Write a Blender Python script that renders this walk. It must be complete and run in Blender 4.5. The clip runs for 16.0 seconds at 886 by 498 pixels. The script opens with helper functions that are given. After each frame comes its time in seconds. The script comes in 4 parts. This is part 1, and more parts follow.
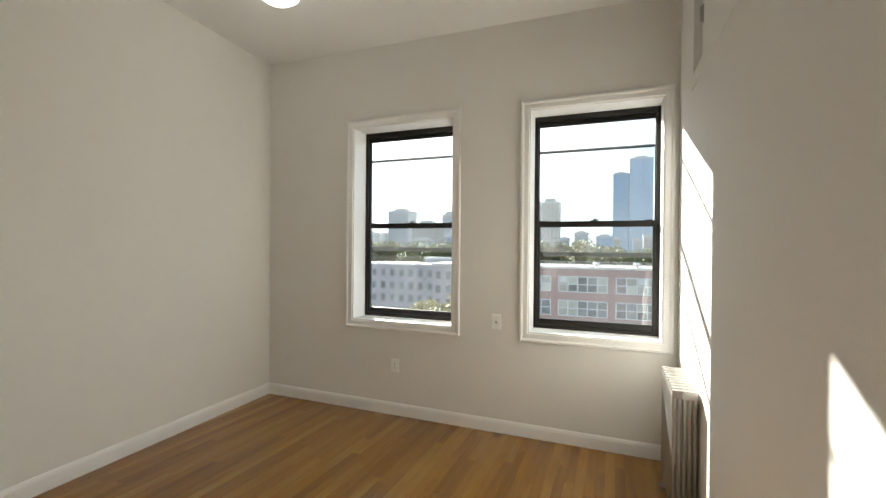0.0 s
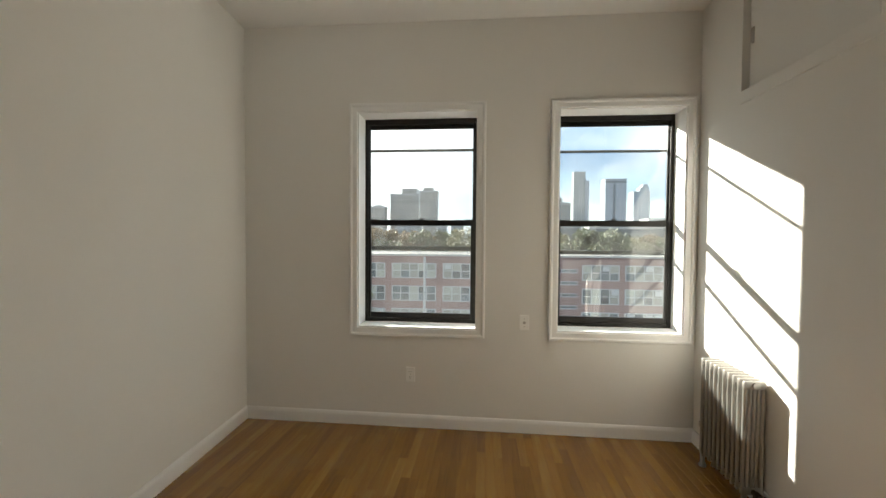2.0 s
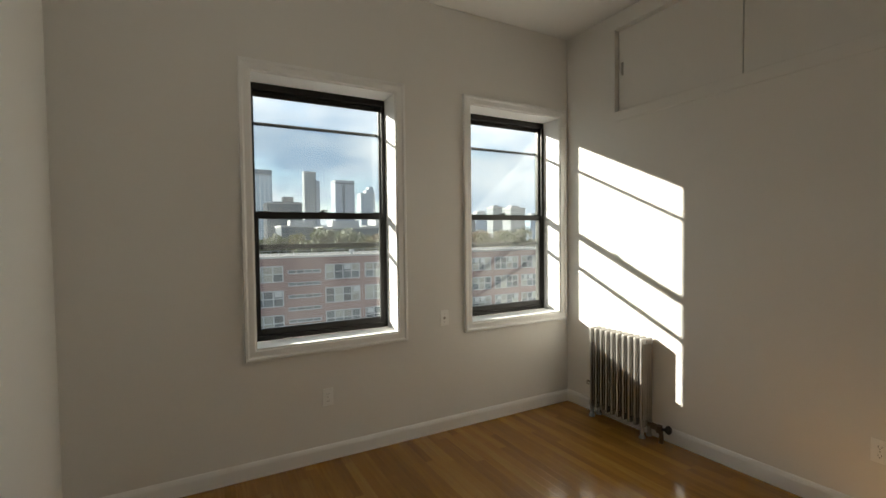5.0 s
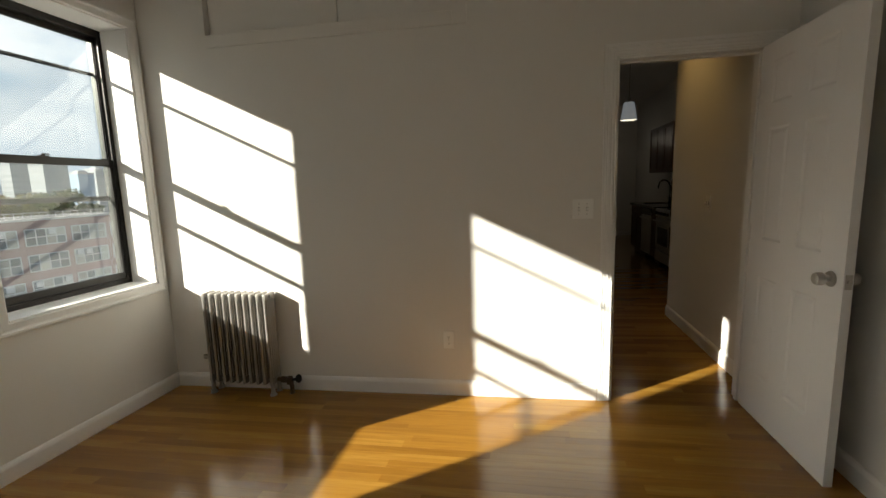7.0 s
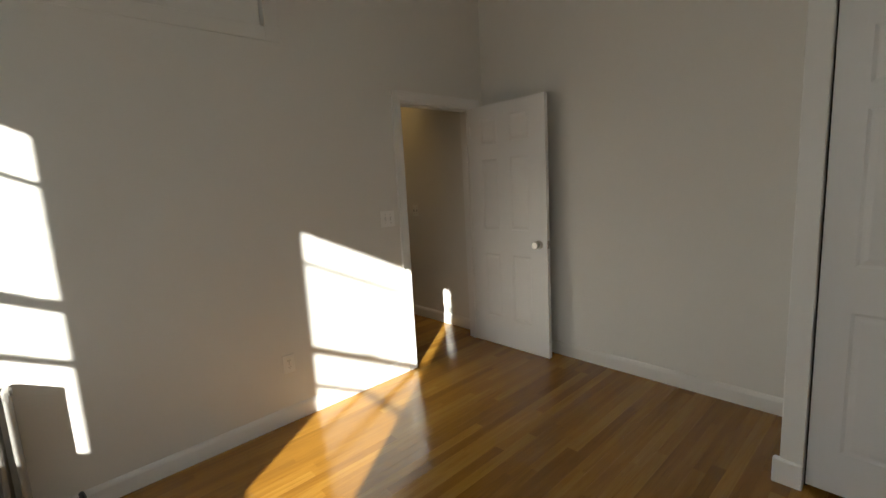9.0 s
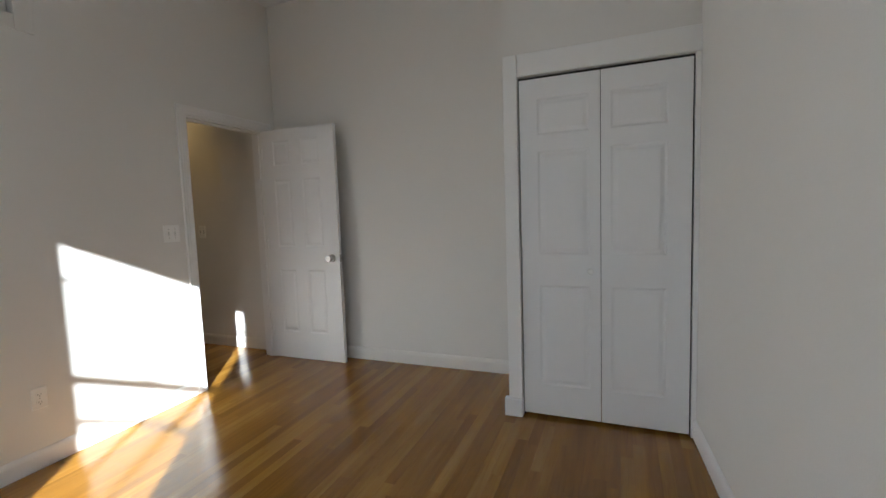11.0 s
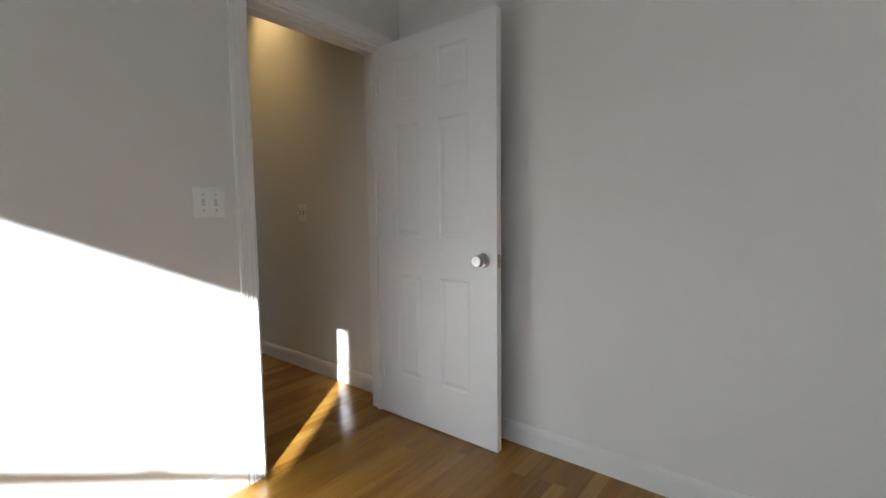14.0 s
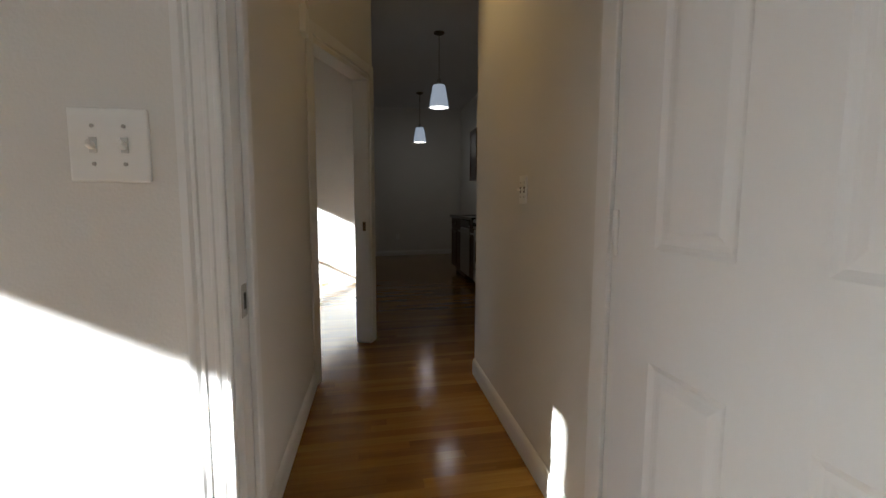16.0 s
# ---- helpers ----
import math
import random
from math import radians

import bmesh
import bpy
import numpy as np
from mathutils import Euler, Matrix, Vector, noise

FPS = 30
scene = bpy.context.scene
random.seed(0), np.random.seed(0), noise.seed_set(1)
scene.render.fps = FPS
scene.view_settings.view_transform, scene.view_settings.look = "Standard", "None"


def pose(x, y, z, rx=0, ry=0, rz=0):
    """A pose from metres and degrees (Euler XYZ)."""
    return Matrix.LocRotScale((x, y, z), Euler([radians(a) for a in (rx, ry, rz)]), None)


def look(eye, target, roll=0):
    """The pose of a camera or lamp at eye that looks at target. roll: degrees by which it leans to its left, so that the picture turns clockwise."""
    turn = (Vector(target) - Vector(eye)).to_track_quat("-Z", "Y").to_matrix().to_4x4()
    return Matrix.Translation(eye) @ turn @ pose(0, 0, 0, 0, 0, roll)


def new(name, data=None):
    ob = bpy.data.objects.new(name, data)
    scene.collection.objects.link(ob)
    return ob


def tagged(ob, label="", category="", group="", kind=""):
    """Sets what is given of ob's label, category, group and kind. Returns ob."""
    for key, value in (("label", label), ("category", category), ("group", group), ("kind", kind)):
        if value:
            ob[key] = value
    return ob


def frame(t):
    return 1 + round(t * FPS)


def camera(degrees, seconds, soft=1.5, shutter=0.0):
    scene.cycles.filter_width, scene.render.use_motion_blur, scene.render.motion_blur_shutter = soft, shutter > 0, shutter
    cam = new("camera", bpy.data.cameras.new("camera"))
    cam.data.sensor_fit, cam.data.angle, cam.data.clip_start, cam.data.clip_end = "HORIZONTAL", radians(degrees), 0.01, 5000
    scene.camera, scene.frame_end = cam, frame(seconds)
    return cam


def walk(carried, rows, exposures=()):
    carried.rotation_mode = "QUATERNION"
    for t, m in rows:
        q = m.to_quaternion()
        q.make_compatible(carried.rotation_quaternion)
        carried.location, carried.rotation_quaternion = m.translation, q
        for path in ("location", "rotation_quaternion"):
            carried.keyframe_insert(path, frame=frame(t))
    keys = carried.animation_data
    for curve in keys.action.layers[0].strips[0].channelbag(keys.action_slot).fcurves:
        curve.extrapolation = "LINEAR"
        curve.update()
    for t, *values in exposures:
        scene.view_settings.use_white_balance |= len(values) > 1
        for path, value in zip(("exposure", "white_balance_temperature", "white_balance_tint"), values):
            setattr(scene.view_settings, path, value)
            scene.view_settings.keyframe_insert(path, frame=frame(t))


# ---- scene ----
cam = camera(90.7, 16.0)

PATH = [
    (0, (-0.414, -3.338, 1.415), (-1.138, -1.474, 1.403), 0.5),
    (0.5, (-0.551, -3.297, 1.53), (-1.162, -1.393, 1.493), 0.4),
    (1, (-0.872, -3.302, 1.566), (-1.343, -1.36, 1.481), 0.5),
    (1.5, (-1.259, -3.41, 1.522), (-1.532, -1.43, 1.458), 0.7),
    (2, (-1.568, -3.398, 1.496), (-1.756, -1.408, 1.433), 0.4),
    (2.5, (-1.845, -3.26, 1.47), (-1.938, -1.263, 1.4), 0.2),
    (3, (-2.061, -2.969, 1.498), (-1.896, -0.978, 1.392), 0.1),
    (5.5, (-2.884, -2.881, 1.451), (-1.687, -1.282, 1.347), -1.4),
    (6, (-2.844, -2.875, 1.45), (-1.357, -1.561, 1.198), -1.1),
    (6.5, (-2.778, -2.752, 1.4), (-1.014, -1.859, 1.1), -1.2),
    (7, (-2.69, -2.561, 1.381), (-0.746, -2.188, 1.095), -1.7),
    (7.5, (-2.637, -2.269, 1.406), (-0.664, -2.441, 1.126), -2.1),
    (8, (-2.569, -1.848, 1.409), (-0.701, -2.506, 1.136), -2.3),
    (8.5, (-2.494, -1.431, 1.421), (-0.796, -2.449, 1.145), -2.7),
    (9, (-2.621, -1.083, 1.445), (-1.141, -2.396, 1.153), -3.2),
    (9.5, (-2.816, -0.877, 1.414), (-1.548, -2.397, 1.122), -3.3),
    (10, (-2.922, -0.775, 1.363), (-1.887, -2.469, 1.124), -3.1),
    (12.5, (-2.571, -1.068, 1.266), (-1.91, -2.949, 1.118), -1.3),
    (13, (-2.358, -1.365, 1.239), (-1.552, -3.189, 1.081), -1.2),
    (13.5, (-2.072, -1.723, 1.21), (-1.045, -3.432, 1.049), -0.9),
    (14, (-1.775, -2.151, 1.164), (-0.508, -3.69, 1.008), -0.7),
    (14.5, (-1.484, -2.533, 1.167), (0.022, -3.837, 0.996), -0.9),
    (15, (-1.291, -2.868, 1.149), (0.425, -3.88, 0.97), -0.6),
    (15.5, (-1.077, -3.129, 1.137), (0.805, -3.782, 0.951), 0.1),
    (16, (-0.797, -3.31, 1.13), (1.169, -3.617, 0.925), 0.2),
]
EXPOSURES = [(0.0, 2.54, 6300, 6), (1.5, 2.24, 6450, 6), (3.0, 1.84, 6600, 6), (5.5, 1.6, 6600, 6), (7.0, 1.48, 6650, 6), (9.0, 1.84, 6250, 6), (10.0, 2.02, 5800, 7), (12.5, 2.5, 5350, 9), (14.5, 2.5, 5350, 8), (16.0, 2.6, 5600, 8)]
walk(cam, [(t, look(eye, target, roll)) for t, eye, target, roll in PATH], EXPOSURES)

# ---------------------------------------------------------------- world, sun, exposure
SUN_DIR = Vector((1.0, -1.371, -0.652)).normalized()      # the way the sunlight travels
SUN_EL = math.asin(-SUN_DIR.z)
SUN_AZ = math.atan2(-SUN_DIR.x, -SUN_DIR.y)

world = bpy.data.worlds.new("sky")
scene.world = world
world.use_nodes = True
wn, wl = world.node_tree.nodes, world.node_tree.links
wn.clear()
w_out = wn.new("ShaderNodeOutputWorld")
w_bg = wn.new("ShaderNodeBackground")
w_sky = wn.new("ShaderNodeTexSky")
w_sky.sky_type = "NISHITA"
w_sky.sun_disc = False
w_sky.sun_elevation = SUN_EL
w_sky.sun_rotation = SUN_AZ
w_sky.dust_density = 0.0
w_tc = wn.new("ShaderNodeTexCoord")
w_map = wn.new("ShaderNodeMapping")
w_map.inputs["Scale"].default_value = (1.0, 1.0, 3.2)
w_map.inputs["Location"].default_value = (0.35, 0.2, 0.1)
w_noise = wn.new("ShaderNodeTexNoise")
w_noise.inputs["Scale"].default_value = 3.6
w_noise.inputs["Detail"].default_value = 7
w_noise.inputs["Roughness"].default_value = 0.55
w_ramp = wn.new("ShaderNodeValToRGB")
w_ramp.color_ramp.elements[0].position = 0.30
w_ramp.color_ramp.elements[1].position = 0.50
w_mix = wn.new("ShaderNodeMixRGB")
w_cloud = wn.new("ShaderNodeMixRGB")
w_cloud.inputs["Color1"].default_value = (2.0, 2.9, 4.1, 1)
w_cloud.inputs["Color2"].default_value = (6.2, 6.4, 6.7, 1)
w_big = wn.new("ShaderNodeTexNoise")
w_big.inputs["Scale"].default_value = 2.3
w_big.inputs["Detail"].default_value = 5
w_bramp = wn.new("ShaderNodeValToRGB")
w_bramp.color_ramp.elements[0].position = 0.42
w_bramp.color_ramp.elements[1].position = 0.66
wl.new(w_map.outputs["Vector"], w_big.inputs["Vector"])
wl.new(w_big.outputs["Fac"], w_bramp.inputs["Fac"])
wl.new(w_bramp.outputs["Color"], w_cloud.inputs["Fac"])
wl.new(w_cloud.outputs["Color"], w_mix.inputs["Color2"])
wl.new(w_tc.outputs["Generated"], w_map.inputs["Vector"])
wl.new(w_map.outputs["Vector"], w_noise.inputs["Vector"])
wl.new(w_noise.outputs["Fac"], w_ramp.inputs["Fac"])
wl.new(w_ramp.outputs["Color"], w_mix.inputs["Fac"])
wl.new(w_sky.outputs["Color"], w_mix.inputs["Color1"])
# thin cloud glows towards the sun
w_dot = wn.new("ShaderNodeVectorMath")
w_dot.operation = "DOT_PRODUCT"
w_dot.inputs[1].default_value = -SUN_DIR
w_glow = wn.new("ShaderNodeMapRange")
w_glow.interpolation_type = "SMOOTHSTEP"
w_glow.inputs["From Min"].default_value, w_glow.inputs["From Max"].default_value = 0.71, 0.92
w_veil = wn.new("ShaderNodeMixRGB")
w_veil.inputs["Color2"].default_value = (7.2, 7.3, 7.3, 1)
wl.new(w_tc.outputs["Generated"], w_dot.inputs[0])
wl.new(w_dot.outputs["Value"], w_glow.inputs["Value"])
wl.new(w_glow.outputs[0], w_veil.inputs["Fac"])
wl.new(w_mix.outputs["Color"], w_veil.inputs["Color1"])
wl.new(w_veil.outputs["Color"], w_bg.inputs["Color"])
w_bg.inputs["Strength"].default_value = 0.068
wl.new(w_bg.outputs["Background"], w_out.inputs["Surface"])

sun_data = bpy.data.lights.new("sun", "SUN")
sun_data.energy = 5.0
sun_data.angle = radians(0.7)
sun_data.color = (1.0, 0.93, 0.82)
sun = new("sun", sun_data)
sun.matrix_world = Matrix.Translation((-20, 30, 30)) @ SUN_DIR.to_track_quat("-Z", "Y").to_matrix().to_4x4()


# ---------------------------------------------------------------- materials
def mat_base(name):
    m = bpy.data.materials.new(name)
    m.use_nodes = True
    return m, m.node_tree.nodes, m.node_tree.links, m.node_tree.nodes["Principled BSDF"]


def rough_mat(name, color, rough=0.5, metal=0.0, var=0.06, scale=6.0, fine=120.0, bump=0.02, coat=0.0, random_obj=0.0, random_island=0.0, stretch=(1, 1, 1), spec=0.5):
    """A surface with two scales of variation, a fine relief and, if wished, a shade for each object or island."""
    m, n, l, b = mat_base(name)
    tc = n.new("ShaderNodeTexCoord")
    mp = n.new("ShaderNodeMapping")
    mp.inputs["Scale"].default_value = stretch
    l.new(tc.outputs["Object"], mp.inputs["Vector"])
    big, small = n.new("ShaderNodeTexNoise"), n.new("ShaderNodeTexNoise")
    big.inputs["Scale"].default_value, big.inputs["Detail"].default_value = scale, 4
    small.inputs["Scale"].default_value, small.inputs["Detail"].default_value = fine, 3
    l.new(mp.outputs["Vector"], big.inputs["Vector"])
    l.new(mp.outputs["Vector"], small.inputs["Vector"])
    hsv = n.new("ShaderNodeHueSaturation")
    hsv.inputs["Color"].default_value = (*color, 1)
    add = n.new("ShaderNodeMath")
    add.operation = "MULTIPLY_ADD"
    add.inputs[1].default_value, add.inputs[2].default_value = 2 * var, 1 - var
    mixn = n.new("ShaderNodeMath")
    mixn.operation = "MULTIPLY_ADD"
    mixn.inputs[1].default_value = 0.35
    l.new(small.outputs["Fac"], mixn.inputs[0])
    l.new(big.outputs["Fac"], mixn.inputs[2])
    sub = n.new("ShaderNodeMath")
    sub.operation = "SUBTRACT"
    sub.inputs[1].default_value = 0.17
    l.new(mixn.outputs[0], sub.inputs[0])
    l.new(sub.outputs[0], add.inputs[0])
    last = add.outputs[0]
    for amount, kind in ((random_obj, "ShaderNodeObjectInfo"), (random_island, "ShaderNodeNewGeometry")):
        if amount:
            src = n.new(kind)
            r = n.new("ShaderNodeMath")
            r.operation = "MULTIPLY_ADD"
            r.inputs[1].default_value, r.inputs[2].default_value = 2 * amount, 1 - amount
            l.new(src.outputs["Random" if kind == "ShaderNodeObjectInfo" else "Random Per Island"], r.inputs[0])
            mul = n.new("ShaderNodeMath")
            mul.operation = "MULTIPLY"
            l.new(r.outputs[0], mul.inputs[0])
            l.new(last, mul.inputs[1])
            last = mul.outputs[0]
    l.new(last, hsv.inputs["Value"])
    l.new(hsv.outputs["Color"], b.inputs["Base Color"])
    rr = n.new("ShaderNodeMapRange")
    rr.inputs["To Min"].default_value, rr.inputs["To Max"].default_value = max(0.02, rough - 0.08), min(1.0, rough + 0.08)
    l.new(big.outputs["Fac"], rr.inputs["Value"])
    l.new(rr.outputs["Result"], b.inputs["Roughness"])
    b.inputs["Metallic"].default_value = metal
    b.inputs["Specular IOR Level"].default_value = spec
    b.inputs["Coat Weight"].default_value = coat
    b.inputs["Coat Roughness"].default_value = 0.08
    if bump:
        bp = n.new("ShaderNodeBump")
        bp.inputs["Strength"].default_value, bp.inputs["Distance"].default_value = bump * 5, 0.004
        l.new(small.outputs["Fac"], bp.inputs["Height"])
        l.new(bp.outputs["Normal"], b.inputs["Normal"])
    return m


def oak_mat(name, island=False):
    """Oiled oak strip: a shade for each board, long grain, pores and a satin coat."""
    m, n, l, b = mat_base(name)
    tc = n.new("ShaderNodeTexCoord")
    rnd = n.new("ShaderNodeNewGeometry" if island else "ShaderNodeObjectInfo")
    rout = rnd.outputs["Random Per Island" if island else "Random"]
    offs = n.new("ShaderNodeCombineXYZ")
    far = n.new("ShaderNodeMath")
    far.operation = "MULTIPLY"
    far.inputs[1].default_value = 37.0
    l.new(rout, far.inputs[0])
    l.new(far.outputs[0], offs.inputs["X"])
    l.new(far.outputs[0], offs.inputs["Y"])
    vadd = n.new("ShaderNodeVectorMath")
    l.new(tc.outputs["Object"], vadd.inputs[0])
    l.new(offs.outputs[0], vadd.inputs[1])
    mp = n.new("ShaderNodeMapping")
    mp.inputs["Scale"].default_value = (26, 1.6, 26)
    l.new(vadd.outputs[0], mp.inputs["Vector"])
    grain = n.new("ShaderNodeTexNoise")
    grain.inputs["Scale"].default_value, grain.inputs["Detail"].default_value, grain.inputs["Distortion"].default_value = 1.0, 6, 0.9
    l.new(mp.outputs[0], grain.inputs["Vector"])
    mp2 = n.new("ShaderNodeMapping")
    mp2.inputs["Scale"].default_value = (220, 5, 220)
    l.new(vadd.outputs[0], mp2.inputs["Vector"])
    pores = n.new("ShaderNodeTexNoise")
    pores.inputs["Scale"].default_value, pores.inputs["Detail"].default_value = 1.0, 2
    l.new(mp2.outputs[0], pores.inputs["Vector"])
    ramp = n.new("ShaderNodeValToRGB")
    e = ramp.color_ramp.elements
    e[0].position, e[0].color = 0.0, OAK[0]
    e[1].position, e[1].color = 1.0, OAK[2]
    mid = e.new(0.5)
    mid.color = OAK[1]
    s1 = n.new("ShaderNodeMath")
    s1.operation = "MULTIPLY_ADD"
    s1.inputs[1].default_value, s1.inputs[2].default_value = 0.50, -0.13
    l.new(rout, s1.inputs[0])
    s2 = n.new("ShaderNodeMath")
    s2.operation = "MULTIPLY_ADD"
    s2.inputs[1].default_value = 0.7
    l.new(grain.outputs["Fac"], s2.inputs[0])
    l.new(s1.outputs[0], s2.inputs[2])
    l.new(s2.outputs[0], ramp.inputs["Fac"])
    dark = n.new("ShaderNodeMixRGB")
    dark.blend_type = "MULTIPLY"
    pr = n.new("ShaderNodeMapRange")
    pr.inputs["From Min"].default_value, pr.inputs["From Max"].default_value = 0.3, 0.42
    pr.inputs["To Min"].default_value, pr.inputs["To Max"].default_value = 0.35, 0.0
    l.new(pores.outputs["Fac"], pr.inputs["Value"])
    l.new(pr.outputs[0], dark.inputs["Fac"])
    dark.inputs["Color2"].default_value = (0.5, 0.36, 0.22, 1)
    l.new(ramp.outputs["Color"], dark.inputs["Color1"])
    l.new(dark.outputs["Color"], b.inputs["Base Color"])
    wear = n.new("ShaderNodeTexNoise")
    wear.inputs["Scale"].default_value, wear.inputs["Detail"].default_value = 1.7, 5
    l.new(vadd.outputs[0], wear.inputs["Vector"])
    wr = n.new("ShaderNodeMapRange")
    wr.inputs["To Min"].default_value, wr.inputs["To Max"].default_value = 0.11, 0.22
    l.new(wear.outputs["Fac"], wr.inputs["Value"])
    l.new(wr.outputs[0], b.inputs["Roughness"])
    b.inputs["Specular IOR Level"].default_value = 0.5
    bp = n.new("ShaderNodeBump")
    bp.inputs["Strength"].default_value, bp.inputs["Distance"].default_value = 0.12, 0.001
    l.new(grain.outputs["Fac"], bp.inputs["Height"])
    wave, sway = n.new("ShaderNodeTexNoise"), n.new("ShaderNodeBump")
    wave.inputs["Scale"].default_value, wave.inputs["Detail"].default_value = 7.0, 2
    sway.inputs["Strength"].default_value, sway.inputs["Distance"].default_value = 0.25, 0.004
    l.new(vadd.outputs[0], wave.inputs["Vector"])
    l.new(wave.outputs["Fac"], sway.inputs["Height"])
    l.new(sway.outputs["Normal"], bp.inputs["Normal"])
    l.new(bp.outputs["Normal"], b.inputs["Normal"])
    return m


def glass_mat(name, tint=(0.95, 0.965, 0.96), mirror=0.055):
    """Thin window glass: straight through, a mirror share that grows at a slant, and a film of dust that scatters the sun."""
    m, n, l, b = mat_base(name)
    n.remove(b)
    clear, shine, mix, fr = n.new("ShaderNodeBsdfTransparent"), n.new("ShaderNodeBsdfGlossy"), n.new("ShaderNodeMixShader"), n.new("ShaderNodeLayerWeight")
    clear.inputs["Color"].default_value = (*tint, 1)
    shine.inputs["Roughness"].default_value = 0.0
    power, share = n.new("ShaderNodeMath"), n.new("ShaderNodeMath")
    power.operation, share.operation = "POWER", "MULTIPLY_ADD"
    power.inputs[1].default_value = 4.0
    share.inputs[1].default_value, share.inputs[2].default_value = 0.9 if mirror else 0.1, mirror
    l.new(fr.outputs["Facing"], power.inputs[0])
    l.new(power.outputs[0], share.inputs[0])
    dust, film = n.new("ShaderNodeBsdfTranslucent"), n.new("ShaderNodeMixShader")
    dust.inputs["Color"].default_value = (0.9, 0.9, 0.88, 1)
    tc, mp, smear = n.new("ShaderNodeTexCoord"), n.new("ShaderNodeMapping"), n.new("ShaderNodeTexNoise")
    mp.inputs["Scale"].default_value = (1.5, 1.0, 0.8)
    smear.inputs["Scale"].default_value, smear.inputs["Detail"].default_value, smear.inputs["Distortion"].default_value = 2.6, 3, 0.8
    amount = n.new("ShaderNodeMapRange")
    amount.inputs["From Min"].default_value, amount.inputs["From Max"].default_value = 0.3, 0.75
    amount.inputs["To Min"].default_value, amount.inputs["To Max"].default_value = 0.004, 0.018
    l.new(tc.outputs["Object"], mp.inputs["Vector"])
    l.new(mp.outputs[0], smear.inputs["Vector"])
    l.new(smear.outputs["Fac"], amount.inputs["Value"])
    l.new(amount.outputs[0], film.inputs[0])
    l.new(clear.outputs[0], film.inputs[1])
    l.new(dust.outputs[0], film.inputs[2])
    l.new(share.outputs[0], mix.inputs[0])
    l.new(film.outputs[0], mix.inputs[1])
    l.new(shine.outputs[0], mix.inputs[2])
    l.new(mix.outputs[0], n["Material Output"].inputs["Surface"])
    return m


def glow_mat(name, color, strength):
    m, n, l, b = mat_base(name)
    b.inputs["Base Color"].default_value = (0.85, 0.84, 0.82, 1)
    b.inputs["Emission Color"].default_value = (*color, 1)
    b.inputs["Emission Strength"].default_value = strength
    b.inputs["Roughness"].default_value = 0.35
    return m


OAK = ((0.178, 0.075, 0.011, 1), (0.305, 0.149, 0.022, 1), (0.455, 0.258, 0.052, 1))
WALL = rough_mat("wall_paint", (0.82, 0.805, 0.77), 0.85, var=0.02, scale=1.4, fine=160, bump=0.03, spec=0.25)
CEIL = rough_mat("ceiling_paint", (0.86, 0.85, 0.83), 0.8, var=0.02, scale=1.1, fine=120, bump=0.03)
TRIM = rough_mat("trim_gloss_paint", (0.88, 0.875, 0.86), 0.5, var=0.02, scale=5, fine=60, bump=0.015)
DOOR = rough_mat("door_paint", (0.87, 0.87, 0.87), 0.38, var=0.02, scale=3, fine=90, bump=0.015, stretch=(1, 1, 0.2))
FRAME = rough_mat("bronze_anodised_aluminium", (0.016, 0.0145, 0.013), 0.38, 0.3, var=0.25, scale=9, bump=0.01)
STORM = rough_mat("storm_sash_aluminium", (0.05, 0.055, 0.05), 0.4, 0.5, var=0.2, scale=9, bump=0.01)
GLASS = glass_mat("window_glass")
STORMGLASS = glass_mat("dusty_storm_glass", (0.90, 0.91, 0.91), 0.0)
CHROME = rough_mat("satin_nickel", (0.50, 0.48, 0.45), 0.30, 1.0, var=0.05, bump=0.0)
PLATE = rough_mat("white_plastic", (0.93, 0.925, 0.90), 0.35, var=0.01, bump=0.0)
# Greyer than the plates: shadow round the toggles, put into the slot colour.
SLOT = rough_mat("toggle_slot_shade", (0.62, 0.62, 0.60), 0.5, var=0.02, bump=0.0)
# Near-black colour for the shade in gaps, holes and recesses; also the hand wheel.
DARK = rough_mat("dark_gap_shade_and_wheel", (0.02, 0.02, 0.02), 0.6, var=0.05, bump=0.0)
IRON = rough_mat("silver_painted_iron", (0.38, 0.37, 0.35), 0.36, 0.55, var=0.12, scale=14, fine=180, bump=0.06)
BRASS = rough_mat("worn_bronze_valve", (0.16, 0.12, 0.08), 0.4, 0.8, var=0.2, scale=30, bump=0.04)
OAKM = oak_mat("oak_strip")
OAKI = oak_mat("oak_strip_joined", True)
SUB = rough_mat("floor_joint", (0.20, 0.09, 0.02), 0.7, var=0.1)
SHADE = glow_mat("opal_glass_shade", (0.86, 0.92, 1.0), 0.05)
OPAL = glow_mat("opal_dome_glass", (1.0, 0.95, 0.88), 0.9)
AMBER = glow_mat("warm_dome_glass", (1.0, 0.70, 0.28), 0.4)
CHERRY = rough_mat("dark_cherry_wood", (0.075, 0.026, 0.014), 0.35, var=0.25, scale=5, fine=60, stretch=(4, 4, 0.5), bump=0.02)
STONE = rough_mat("dark_granite", (0.025, 0.024, 0.023), 0.15, var=0.4, scale=40, fine=200, bump=0.0)
STEEL = rough_mat("stainless_steel", (0.58, 0.58, 0.57), 0.34, 0.6, var=0.05, scale=3, fine=80, stretch=(1, 1, 20), bump=0.01)
BLACK = rough_mat("black_enamel", (0.012, 0.012, 0.012), 0.2, var=0.1, bump=0.0)


